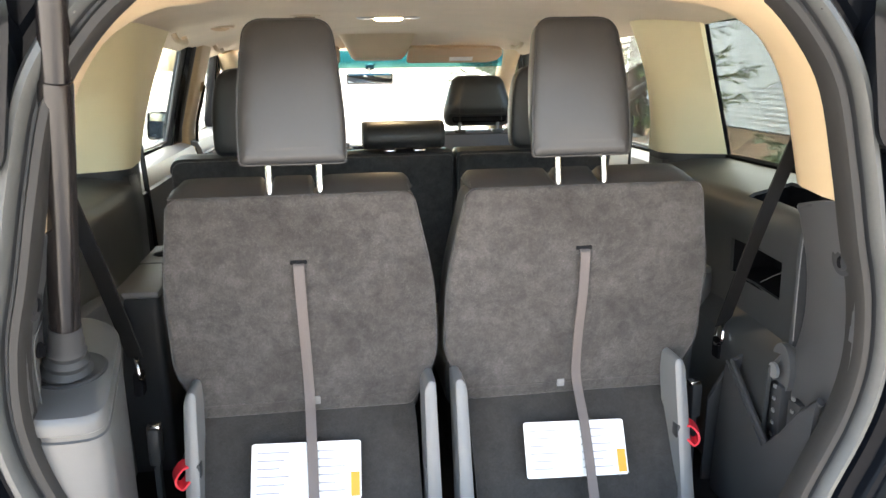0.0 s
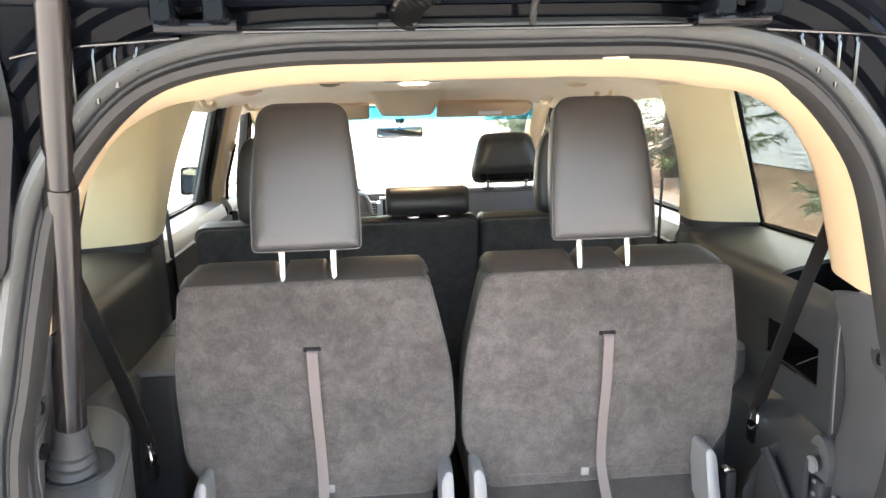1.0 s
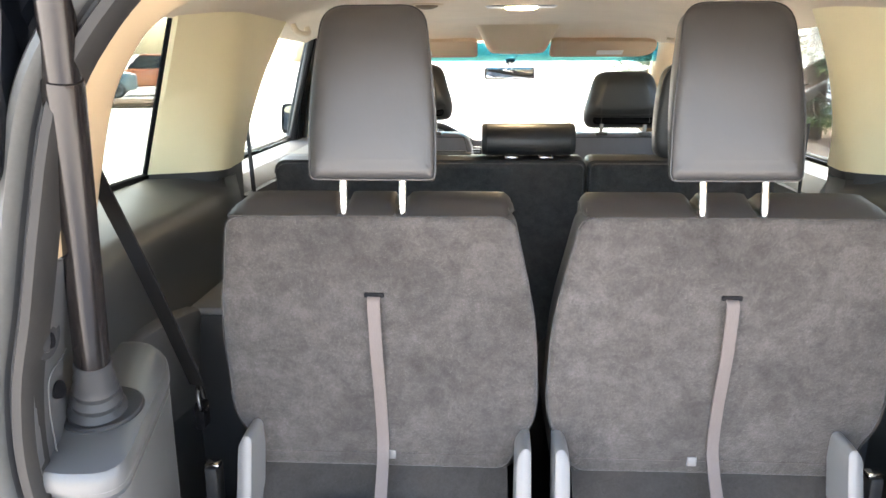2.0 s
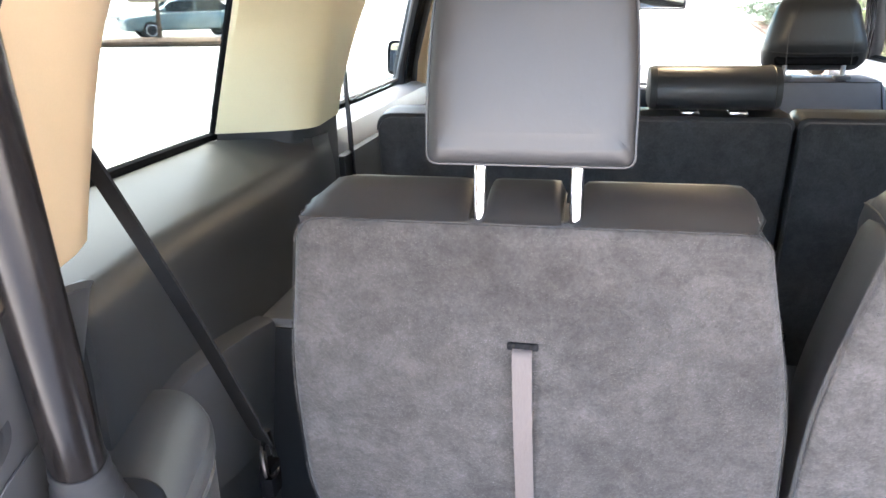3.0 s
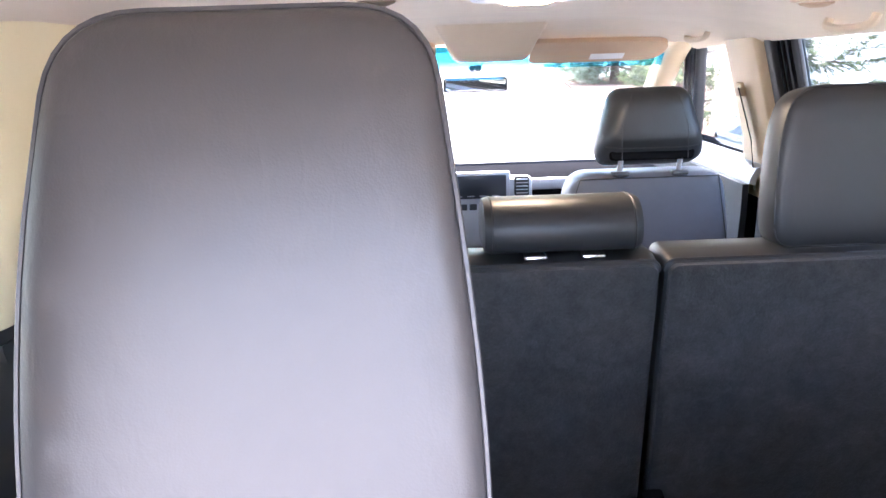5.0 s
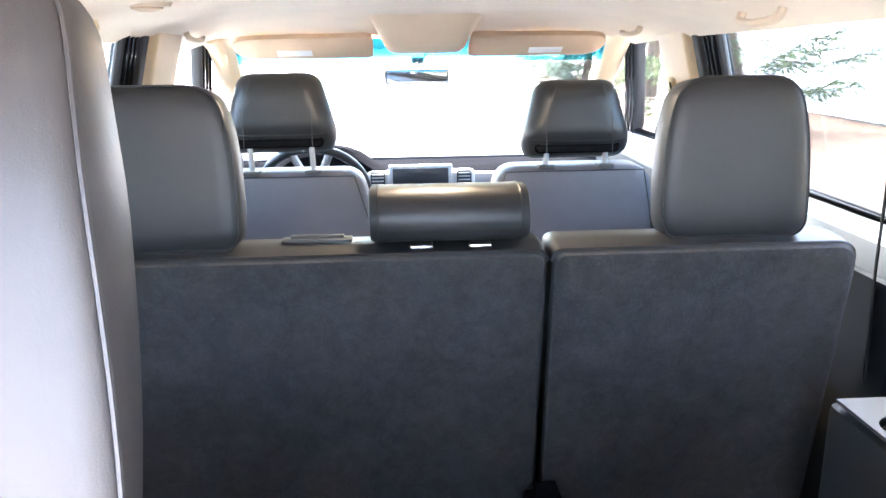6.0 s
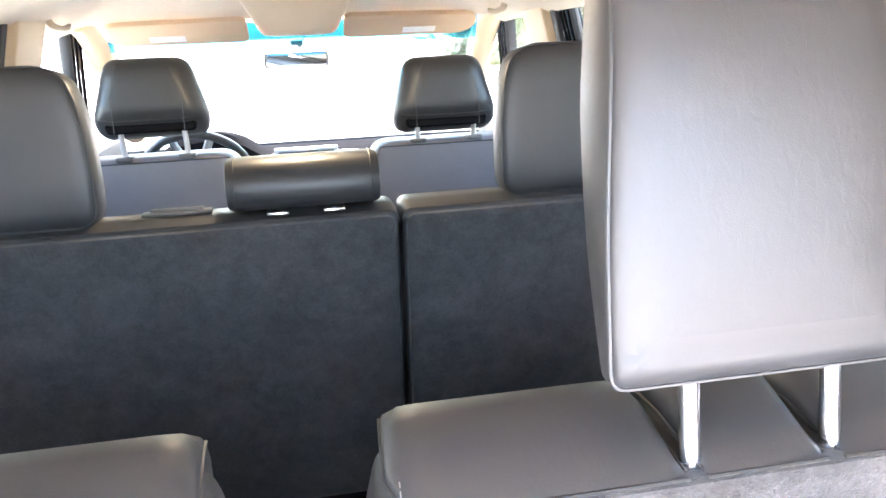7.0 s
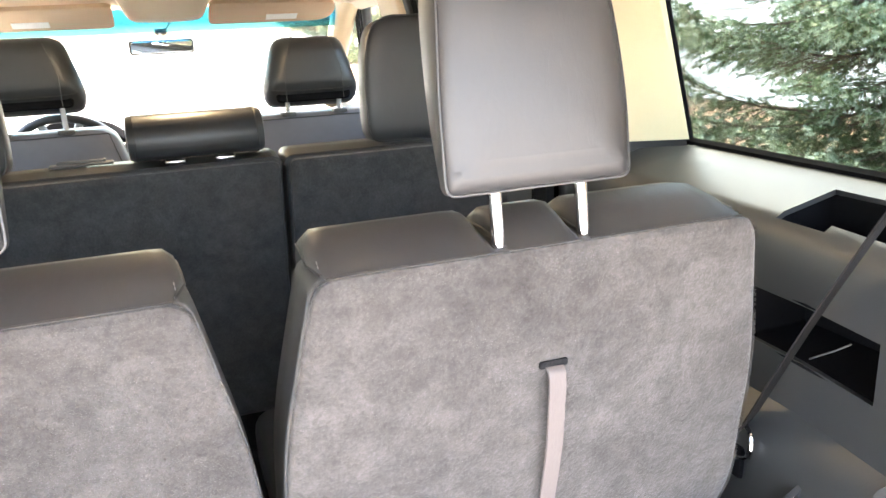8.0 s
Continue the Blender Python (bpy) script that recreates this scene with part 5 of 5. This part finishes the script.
for k in range(5):
    part("grip_rib", rings([[gate_pt(x, d, u) for x, d in rounded([(-0.60 + 0.03 * k, 0.98), (-0.585 + 0.03 * k, 0.98), (-0.585 + 0.03 * k, 1.03), (-0.60 + 0.03 * k, 1.03)], 0.004, 2)] for u in (-0.045, -0.056)]), M_DARK, gate)
for hx in (-0.355, 0.325):
    h = thing("hinge", "black steel tailgate hinge with bolts under the roof edge", "hinge", "tailgate hinges", at=(hx, -0.375, 1.612))
    part("leaf", rbox(-0.05, 0.05, -0.012, 0.05, -0.010, 0.006, 0.004), M_GLOSS, h)
    for u in (-0.03, 0.03):
        part("knuckle", moved(slab(rounded([(-0.014, -0.015), (0.014, -0.015), (0.012, 0.055), (-0.012, 0.055)], 0.008, 3), [(-0.03, 0.003), (-0.026, 0), (0.02, 0), (0.024, 0.003)]), Matrix.Translation((u, -0.02, 0.012))), M_PAINT, h)
        part("bolt", moved(lathe([(0.009, 0.0), (0.009, 0.006), (0.005, 0.009)], 8), Matrix.Translation((u, -0.05, 0.03)) @ pose(0, 0, 0, 90)), M_GLOSS, h)
    part("pin", tube([(-0.05, -0.02, 0.05), (0.05, -0.02, 0.05)], 0.007, 10), M_PAINT, h)
hose = thing("cable_hose", "ribbed black rubber hose from the roof to the tailgate", "hose")
p = smooth_path([(-0.105, -0.375, 1.612), (-0.085, -0.40, 1.640), (-0.03, -0.43, 1.662), (0.02, -0.46, 1.70)], 14)
part("bellows", tube(p, [0.020 if k % 2 else 0.0145 for k in range(len(p))], 14), M_HOSE, hose)
part("foot", rbox(-0.135, -0.085, -0.39, -0.355, 1.604, 1.613, 0.003), M_HOSE, hose)
wire = thing("washer_tube", "thin black washer tube beside the hose", "tube")
part("line", tube(smooth_path([(0.062, -0.37, 1.605), (0.062, -0.395, 1.635), (0.08, -0.42, 1.66), (0.12, -0.45, 1.70)], 6), 0.0045, 8), M_RUBBER, wire)
hb_ = [[(0.84 * (2 * k / 20 - 1), y, z) for k in range(21)] for y, z in ((-0.36, 1.635), (-0.375, 1.645), (-0.385, 1.672), (-0.36, 1.69))]
part("roof_edge", thick(hb_, 0.012), M_PAINT, body)
for s in (1, -1):
    for k in range(4):
        x = 0.515 - 0.026 * k
        part("stamped_rib", tube([(s * x, -0.350, 1.500 + 0.020 * k), (s * x, -0.353, 1.578), (s * (x - 0.002), -0.350, 1.592)], 0.0032, 8), M_WET, body)
    part("flange", tube(smooth_path([(s * 0.60, -0.356, 1.575), (s * 0.53, -0.360, 1.588), (s * 0.44, -0.362, 1.594), (s * 0.38, -0.362, 1.598)], 5), 0.0025, 8), M_WET, body)
    part("corner_cap", slab(rounded([(s * 0.62, 1.30), (s * 0.86, 1.20), (s * 0.86, 1.66), (s * 0.60, 1.66), (s * 0.585, 1.50)], 0.03, 4), [(-0.375, 0.02), (-0.368, 0.0), (-0.30, 0.0)]), M_GLOSS, body)


part("rear_flange", tube([(-0.30, -0.376, 1.603), (0.27, -0.376, 1.603)], 0.0028, 8), M_WET, body)


# ---- outdoors ----
M_ASPHALT = mat("bleached_concrete", (0.46, 0.45, 0.43), 0.9, var=0.12, scale=0.6, fine=30, bump=0.3, depth=0.01, stain=0.15)
M_MULCH = mat("bark_mulch", (0.125, 0.078, 0.051), 0.95, var=0.7, scale=7, fine=60, bump=1.0, depth=0.02)
M_CHIP = mat("bark_chip", (0.26, 0.165, 0.11), 0.9, var=0.3, scale=20, bump=0.3)
island_vary(M_CHIP, 0.35, 2.0)
M_KERB = mat("concrete_kerb", (0.45, 0.44, 0.42), 0.85, var=0.1, scale=3, fine=50, bump=0.3, depth=0.004)
# Dark inner needles, pale tips: hollow shade and top light put in the colours.
M_NEEDLE = mat("spruce_needles", (0.075, 0.110, 0.045), 0.6, var=0.5, scale=1.8, fine=12, bump=0.0)
M_TIP = mat("top_lit_young_spruce_needles", (0.180, 0.225, 0.085), 0.6, var=0.4, scale=1.8, fine=12, bump=0.0)
M_NEEDLE2 = mat("blue_spruce_needles", (0.115, 0.160, 0.080), 0.6, var=0.5, scale=1.8, fine=12, bump=0.0)
M_TIP2 = mat("top_lit_young_blue_spruce_needles", (0.290, 0.360, 0.265), 0.6, var=0.45, scale=1.8, fine=12, bump=0.0)
M_BARK = mat("spruce_bark", (0.12, 0.085, 0.06), 0.9, var=0.3, scale=14, fine=60, bump=0.8, depth=0.01)
M_SIDING = mat("white_siding", (0.78, 0.79, 0.79), 0.55, var=0.05, scale=2, fine=30, bump=0.05)
M_ROOF = mat("grey_shingles", (0.16, 0.15, 0.15), 0.9, var=0.2, scale=4, fine=30, bump=0.4)
M_VAN = mat("white_paint", (0.75, 0.76, 0.77), 0.3, var=0.03, bump=0.0, coat=0.6)
M_TEAL = mat("slate_teal_paint", (0.15, 0.22, 0.235), 0.3, var=0.05, bump=0, coat=0.8)
M_COPPER = mat("burnt_orange_paint", (0.55, 0.16, 0.06), 0.3, var=0.05, bump=0, coat=0.8)
M_TYRE = mat("tyre_rubber", (0.02, 0.02, 0.02), 0.8, var=0.1, bump=0.1)
M_WINDOW = mat("dark_window", (0.03, 0.04, 0.045), 0.1, var=0.05, bump=0)

ground = tagged(part("ground", thick([[(x, y, 0) for x in (-600, -40, -8, 8, 40, 600)] for y in (-600, -40, 0, 40, 600)], 0.1), M_ASPHALT), "pale sunlit concrete car park", "ground", kind="structure")
ground.location.z = -0.1

# planted bed beside the car, with a kerb
rnd = random.Random(5)


def bed_edge(y):
    """Where the planted bed begins, curving away from the lane ahead."""
    return 2.3 + max(0, y - 5) * 0.12


bed = tagged(part("mulch_bed", thick([[(x, y, 0.12 + 0.05 * noise.noise(Vector((x * 0.4, y * 0.4, 0)))) for x in (bed_edge(y) + (16 - bed_edge(y)) * (k / 12) ** 2 for k in range(13))] for y in [-6 + 1.0 * k for k in range(40)]], 0.12), M_MULCH), "bed of brown bark mulch beside the car park", "mulch bed", kind="structure")
chips = bmesh.new()
for _ in range(34000):
    y = -1 + 18 * rnd.random()
    x = bed_edge(y) + 0.1 + 7 * rnd.random() ** 1.3
    a, l, w = rnd.random() * 6.28, 0.018 + 0.034 * rnd.random(), 0.007 + 0.012 * rnd.random()
    z = 0.13 + 0.05 * noise.noise(Vector((x * 0.4, y * 0.4, 0)))
    ux, uy = math.cos(a), math.sin(a)
    q = [(x + ux * l * i - uy * w * j, y + uy * l * i + ux * w * j, z + 0.02 * rnd.random()) for i, j in ((-1, -1), (1, -1), (1, 1), (-1, 1))]
    vs = [chips.verts.new(p) for p in q] + [chips.verts.new((x, y, z - 0.02))]
    chips.faces.new(vs[:4])
    for i in range(4):
        chips.faces.new((vs[(i + 1) % 4], vs[i], vs[4]))
tagged(part("bark_chips", chips, M_CHIP, flat=True), "loose brown bark chips on the bed", "bark chips", kind="stuff")
kerb = thing("kerb", "pale concrete kerb along the planted bed", "kerb", kind="structure")
for k in range(39):
    ya, yb = -6 + 1.0 * k, -5.012 + 1.0 * k
    xa, xb = bed_edge(ya), bed_edge(yb)
    part("kerb_stone", rings([[(x - 0.14, y, -0.05), (x + 0.01, y, -0.05), (x + 0.01, y, 0.14), (x - 0.01, y, 0.15), (x - 0.12, y, 0.15), (x - 0.14, y, 0.13)] for x, y in ((xa, ya), (xb, yb))]), M_KERB, kerb)


def brush(twigs, seed, steps, ring, length, width):
    """Needles set round each twig: rows of start, way and length."""
    g = np.random.default_rng(seed)
    a = np.array(twigs)
    o, d, ln = a[:, 0:3], a[:, 3:6], a[:, 6]
    side = np.cross(d, (0.31, 0.87, 0.38))
    side /= np.linalg.norm(side, axis=1)[:, None]
    up = np.cross(d, side)
    n = steps * ring
    w = (np.arange(n) // ring + g.random((len(a), n))) / steps
    th = g.random((len(a), n)) * 2 * np.pi
    c = o[:, None] + d[:, None] * (ln[:, None] * w)[..., None]
    out = side[:, None] * np.cos(th)[..., None] + up[:, None] * np.sin(th)[..., None]
    flat = np.cross(d[:, None], out) * width
    tip = c + (out * 0.86 + d[:, None] * 0.62) * (length * (1.1 - 0.45 * w) * (0.8 + 0.4 * g.random((len(a), n))))[..., None]
    v = np.stack([c + flat, c - flat, tip], 2).reshape(-1, 3)
    return v.tolist(), np.arange(len(v)).reshape(-1, 3).tolist()


def crown(name, verts, faces, material, parent, label=""):
    me = bpy.data.meshes.new(name)
    me.from_pydata(verts, [], faces)
    me.materials.append(material)
    cr = new(name, me)
    cr.parent = parent
    if label:
        cr["label"] = label


def spruce(name_label, x, y, height, spread, seed, material, tips, low=0.5, dense=1.0, fine_to=2.7):
    """A conifer: tapered trunk, whorls of drooping limbs, side shoots and short needle-set twigs; paler new growth at
    the ends, with top light and inner shade put into the two colours.
    """
    r = random.Random(seed)
    ob = thing("spruce_tree", name_label, "tree", "spruce trees", at=(x, y, 0.05))
    part("trunk", tube([(0.02 * math.sin(k), 0.02 * math.cos(k), height * k / 8) for k in range(9)], [0.16 * height / 7 * (1 - k / 8.6) for k in range(9)], 10), M_BARK, ob)
    limbs, inner, outer = bmesh.new(), [], []

    def stick(p, q, t0, t1):
        vs = [[limbs.verts.new(c + Vector(o) * t) for o in ((1, 0, 0), (-0.5, 0, 0.87), (-0.5, 0.3, -0.87))] for c, t in ((p, t0), (q, t1))]
        for i in range(3):
            limbs.faces.new((vs[0][i], vs[0][(i + 1) % 3], vs[1][(i + 1) % 3], vs[1][i]))

    z = low
    while z < height * 0.97:
        reach = spread * (1 - z / height) ** 0.8 + 0.12
        count = max(6, int((8 + 2.5 * r.random()) * dense))
        fine = z < fine_to
        for k in range(count):
            a = 2 * math.pi * (k + r.random() * 0.8) / count
            ln = reach * (0.66 + 0.45 * r.random())
            droop, lift = -0.14 - 0.24 * r.random(), z + 0.12 * r.gauss(0, 1)
            pts = [Vector((math.cos(a) * ln * u + 0.03 * r.gauss(0, 1) * u, math.sin(a) * ln * u + 0.03 * r.gauss(0, 1) * u, lift + ln * (droop * u + 0.24 * u * u * u))) for u in (j / 6 for j in range(7))]
            for j in range(6):
                stick(pts[j], pts[j + 1], 0.016 * (1 - j / 7), 0.016 * (1 - (j + 1) / 7))
            bare = z < 1.4 and r.random() < 0.16
            shoots = max(6, int(ln * (27 if fine else 8) * dense))
            for i in range(shoots):
                u = min(0.16 + 0.84 * ((i + r.random()) / shoots) ** 0.85, 0.999)
                j = int(u * 6)
                o = pts[j].lerp(pts[j + 1], u * 6 - j)
                along = (pts[j + 1] - pts[j]).normalized()
                sway = Vector((-math.sin(a), math.cos(a), 0)) * (1 if i % 2 else -1)
                d = (along * (0.5 + 0.5 * u) + sway * (0.35 + 0.75 * r.random()) + Vector((0, 0, -0.80 + 0.95 * r.random()))).normalized()
                sl = (0.16 + 0.24 * (1 - u) * ln / max(spread, 0.5) + 0.10 * r.random()) * (1 if fine else 1.3)
                stick(o, o + d * sl, 0.004, 0.0015)
                if bare:
                    if r.random() < 0.6:
                        e = (d + Vector((r.gauss(0, 0.6), r.gauss(0, 0.6), r.gauss(0, 0.4)))).normalized()
                        stick(o + d * sl * 0.5, o + d * sl * 0.5 + e * sl * 0.6, 0.003, 0.001)
                    continue
                inner.append((*o, *d, sl))
                for q in range(5 if fine else 2):
                    w = 0.25 + 0.70 * (q + r.random()) / 5
                    e = (d * 0.85 + d.cross(Vector((0, 0, 1))) * r.uniform(-1.1, 1.1) + Vector((0, 0, r.uniform(-0.6, 0.6)))).normalized()
                    tw = (*(o + d * sl * w), *e, (0.05 + 0.07 * r.random()) * (1 if fine else 1.5))
                    (outer if w > 0.45 and u > 0.35 and r.random() < 0.8 else inner).append(tw)
        z += 0.19 + 0.14 * r.random() + 0.02 * z / height
    part("limbs", limbs, M_BARK, ob, flat=True)
    crown("crown", *brush(inner, seed, 5, 4, 0.030, 0.0048), material, ob)
    crown("top_lit_growth", *brush(outer, seed + 1, 5, 4, 0.026, 0.0044), tips, ob, "paler new growth at the branch ends")
    return ob


near = spruce("broad blue-green spruce tree with low boughs over the mulch", 4.5, 2.75, 5.6, 1.85, 11, M_NEEDLE2, M_TIP2, 0.30, 1.2)
green = spruce("tall green spruce tree growing in the mulch bed", 4.8, 10.8, 8.0, 1.75, 3, M_NEEDLE, M_TIP, 0.80, 0.8, 1.6)
for x, y, a, k, src in ((5.9, 0.6, 2.1, 0.85, near), (6.4, 2.9, 1.2, 0.8, near), (6.6, 27.0, 0.4, 1.35, near), (6.0, 18, 2.4, 1.0, green)):
    t = copy_thing(src, Matrix.Translation((x, y, 0.05)) @ Matrix.Rotation(a, 4, "Z"))
    t.scale = (k, k, k)


def house(x0, y0, x1, y1, label):
    ob = thing("house", label, "house", at=(x0, y0, 0))
    part("wall", rbox(0, x1 - x0, 0, y1 - y0, 0, 3.4, 0.01), M_SIDING, ob)
    for k in range(34):
        part("siding_board", rings([[(-0.045 + 0.02 * 0, 0, 0.25 + 0.092 * k), (-0.012, 0, 0.25 + 0.092 * k + 0.0915), (0.002, 0, 0.25 + 0.092 * k + 0.0915), (0.002, 0, 0.25 + 0.092 * k)], [(-0.045, y1 - y0, 0.25 + 0.092 * k), (-0.012, y1 - y0, 0.25 + 0.092 * k + 0.0915), (0.002, y1 - y0, 0.25 + 0.092 * k + 0.0915), (0.002, y1 - y0, 0.25 + 0.092 * k)]]), M_SIDING, ob)
    for k in range(34):
        part("siding_board", rings([[(x, -0.045, 0.25 + 0.092 * k), (x, -0.012, 0.25 + 0.092 * k + 0.0915), (x, 0.002, 0.25 + 0.092 * k + 0.0915), (x, 0.002, 0.25 + 0.092 * k)] for x in (0, x1 - x0)]), M_SIDING, ob)
    w, d = x1 - x0, y1 - y0
    part("roof", rings([[(-0.4, y, 3.3), (w / 2, y, 5.4), (w + 0.4, y, 3.3), (w + 0.4, y, 3.42), (w / 2, y, 5.55), (-0.4, y, 3.42)] for y in (-0.4, d + 0.4)]), M_ROOF, ob)
    return ob


house(7.3, 2.5, 14.5, 17.5, "low white clapboard house behind the mulch bed")


def road_wheel(parent, x, y, r=0.34):
    """A tyre with its rim, standing on the ground."""
    t = part("wheel", moved(lathe([(r - 0.10, -0.11), (r - 0.02, -0.11), (r, -0.08), (r, 0.08), (r - 0.02, 0.11), (r - 0.10, 0.11)], 24), Matrix.Translation((x, y, r)) @ pose(0, 0, 0, 90)), M_TYRE, parent, "black tyre")
    part("rim", moved(lathe([(r - 0.09, -0.10), (r - 0.12, -0.115), (0.05, -0.09), (0.05, 0.09), (r - 0.12, 0.115), (r - 0.09, 0.10)], 20), Matrix.Translation((x, y, r)) @ pose(0, 0, 0, 90)), M_SILVER, t, "silver wheel rim")


def vehicle(name, label, category, prof, cabin, length, width, wheels, paint, m, r=0.34, glazing=((0.02, 0.49), (0.53, 0.98))):
    """A parked vehicle from its side profile (along x) and its cabin's; m: where it stands."""
    ob = thing(name, label, category, "parked vehicles")
    hw = width / 2
    body_o = rounded(prof, 0.10, 4)
    part("body", slab(body_o, [(-hw, 0.10), (-hw + 0.05, 0.03), (-hw + 0.14, 0), (hw - 0.14, 0), (hw - 0.05, 0.03), (hw, 0.10)]), paint, ob)
    cab_o = rounded(cabin, 0.10, 4)
    part("cabin", slab(cab_o, [(-hw + 0.16, 0.06), (-hw + 0.12, 0.02), (-hw + 0.22, 0), (hw - 0.22, 0), (hw - 0.12, 0.02), (hw - 0.16, 0.06)]), paint, ob)
    cx = sum(p[0] for p in cabin) / len(cabin)
    cz = sum(p[1] for p in cabin) / len(cabin)
    for s in (-1, 1):
        for a, b in glazing:
            xs0, xs1 = min(p[0] for p in cabin), max(p[0] for p in cabin)
            zt = max(p[1] for p in cabin) - 0.10
            zb = min(p[1] for p in cabin) + 0.06
            xa, xb = xs0 + (xs1 - xs0) * a, xs0 + (xs1 - xs0) * b
            sh = 0.16 * (xs1 - xs0)
            o = rounded([(xa, zb), (xb, zb), (xb - (sh if b > 0.9 else 0), zt), (xa + (sh if a < 0.1 else 0), zt)], 0.04, 3)
            yy = s * (hw - 0.115)
            part("window", slab(o, [(yy - 0.012, 0), (yy + 0.012, 0)]), M_WINDOW, ob, "dark side window")
    for wx in wheels:
        for s in (-1, 1):
            road_wheel(ob, wx, s * (hw - 0.10), r)
    for s in (-1, 1):
        part("headlight", rbox(length / 2 - 0.16, length / 2 - 0.02, s * (hw - 0.28) - 0.12, s * (hw - 0.28) + 0.12, 0.62, 0.76, 0.03), M_SILVER, ob, "clear headlight")
        part("door_mirror", rbox(length * 0.18, length * 0.18 + 0.12, s * (hw + 0.06) - 0.07, s * (hw + 0.06) + 0.07, 0.98, 1.12, 0.03), paint, ob)
    ob.matrix_basis = m
    return ob


CAR = [(-2.35, 0.30), (2.35, 0.30), (2.40, 0.62), (2.25, 0.82), (1.1, 0.98), (-1.9, 1.02), (-2.35, 0.92)]
CABIN = [(-1.75, 0.95), (1.15, 0.95), (0.35, 1.44), (-1.05, 1.46)]
SUVP = [(-2.3, 0.32), (2.3, 0.32), (2.34, 0.75), (2.2, 0.98), (1.15, 1.10), (-2.25, 1.12), (-2.34, 0.9)]
SUVC = [(-2.2, 1.05), (1.2, 1.05), (0.55, 1.72), (-1.95, 1.74)]
VANP = [(-2.9, 0.38), (2.85, 0.38), (2.92, 0.80), (2.70, 1.10), (-2.9, 1.12)]
VANC = [(-2.9, 1.05), (2.55, 1.05), (1.65, 2.05), (1.2, 2.35), (-2.88, 2.38)]


def polar(deg, dist, turn):
    a = radians(deg)
    return Matrix.Translation((-0.2 - math.sin(a) * dist, -0.6 + math.cos(a) * dist, 0)) @ Matrix.Rotation(radians(turn), 4, "Z")


vehicle("van", "white delivery van parked across the car park", "van", VANP, VANC, 5.8, 2.0, (-1.9, 1.8), M_VAN, pose(-31.3, 42.8, 0, 0, 0, -19) @ Matrix.Scale(1.18, 4), 0.36, ((0.70, 0.97),))
vehicle("car", "slate teal saloon car parked by a mulch island", "car", CAR, CABIN, 4.8, 1.8, (-1.5, 1.45), M_TEAL, pose(-16.3, 28.0, 0, 0, 0, 222), 0.33)
vehicle("car", "burnt orange car parked behind a slate teal one", "car", SUVP, SUVC, 4.7, 1.85, (-1.45, 1.45), M_COPPER, pose(-15.4, 33.4, 0, 0, 0, 214), 0.36)
vehicle("car", "white car parked across the car park", "car", SUVP, SUVC, 4.7, 1.85, (-1.45, 1.45), M_VAN, polar(48, 38, 45), 0.36)

isl = thing("mulch_island", "low island of brown mulch in the car park", "mulch island", kind="structure")
o = rounded([(-18.4, 23.2), (-11.0, 24.0), (-10.4, 26.0), (-16.6, 26.2)], [0.5, 0.9, 0.9, 0.9], 6)
part("soil", rings([[(x, y, z) for x, y in o] for z in (-0.05, 0.06)] + [[(-14.3 + (x + 14.3) * 0.97, 24.9 + (y - 24.9) * 0.86, 0.11) for x, y in o]]), M_MULCH, isl)


def young_tree(m, seed, label):
    r = random.Random(seed)
    ob = thing("young_tree", label, "tree", "young trees")
    part("trunk", tube([(0, 0, -0.02), (0.03, 0, 1.2), (0.0, 0.03, 2.4), (0.02, 0, 4.2)], [0.09, 0.075, 0.06, 0.02], 8), M_BARK, ob)
    limbs, verts, faces = bmesh.new(), [], []
    for k in range(26):
        z = 1.9 + 2.2 * r.random()
        a = r.random() * 6.28
        ln = 1.3 * (1 - (z - 1.9) / 3.2) * (0.6 + 0.5 * r.random())
        e = Vector((math.cos(a) * ln, math.sin(a) * ln, z + ln * 0.7))
        s0 = Vector((0, 0, z))
        vs = [[limbs.verts.new(qq + Vector(o_) * t) for o_ in ((1, 0, 0), (-0.5, 0.87, 0), (-0.5, -0.87, 0))] for qq, t in ((s0, 0.02), (e, 0.005))]
        for i in range(3):
            limbs.faces.new((vs[0][i], vs[0][(i + 1) % 3], vs[1][(i + 1) % 3], vs[1][i]))
        for _ in range(90):
            c = s0.lerp(e, 0.25 + 0.8 * r.random()) + Vector((r.gauss(0, 0.17), r.gauss(0, 0.17), r.gauss(0, 0.14)))
            d1 = Vector((r.gauss(0, 1), r.gauss(0, 1), r.gauss(0, 1))).normalized() * 0.055
            d2 = d1.orthogonal().normalized() * 0.03
            i0 = len(verts)
            verts += [tuple(c - d1), tuple(c + d2), tuple(c + d1), tuple(c - d2)]
            faces.append((i0, i0 + 1, i0 + 2, i0 + 3))
    part("limbs", limbs, M_BARK, ob, flat=True)
    me = bpy.data.meshes.new("crown")
    me.from_pydata(verts, [], faces)
    me.materials.append(M_LEAF)
    cr = new("crown", me)
    cr.parent = ob
    ob.matrix_basis = m
    return ob


M_LEAF = mat("yellow_green_leaves", (0.16, 0.20, 0.04), 0.6, var=0.35, scale=3, bump=0)
young_tree(pose(-15.9, 25.4, 0.1), 4, "slim young tree with yellow-green leaves on the island")
young_tree(polar(46, 46, 0), 6, "young tree with yellow-green leaves beyond the cars")
young_tree(polar(20, 44, 0), 9, "young tree with yellow-green leaves beyond the cars")
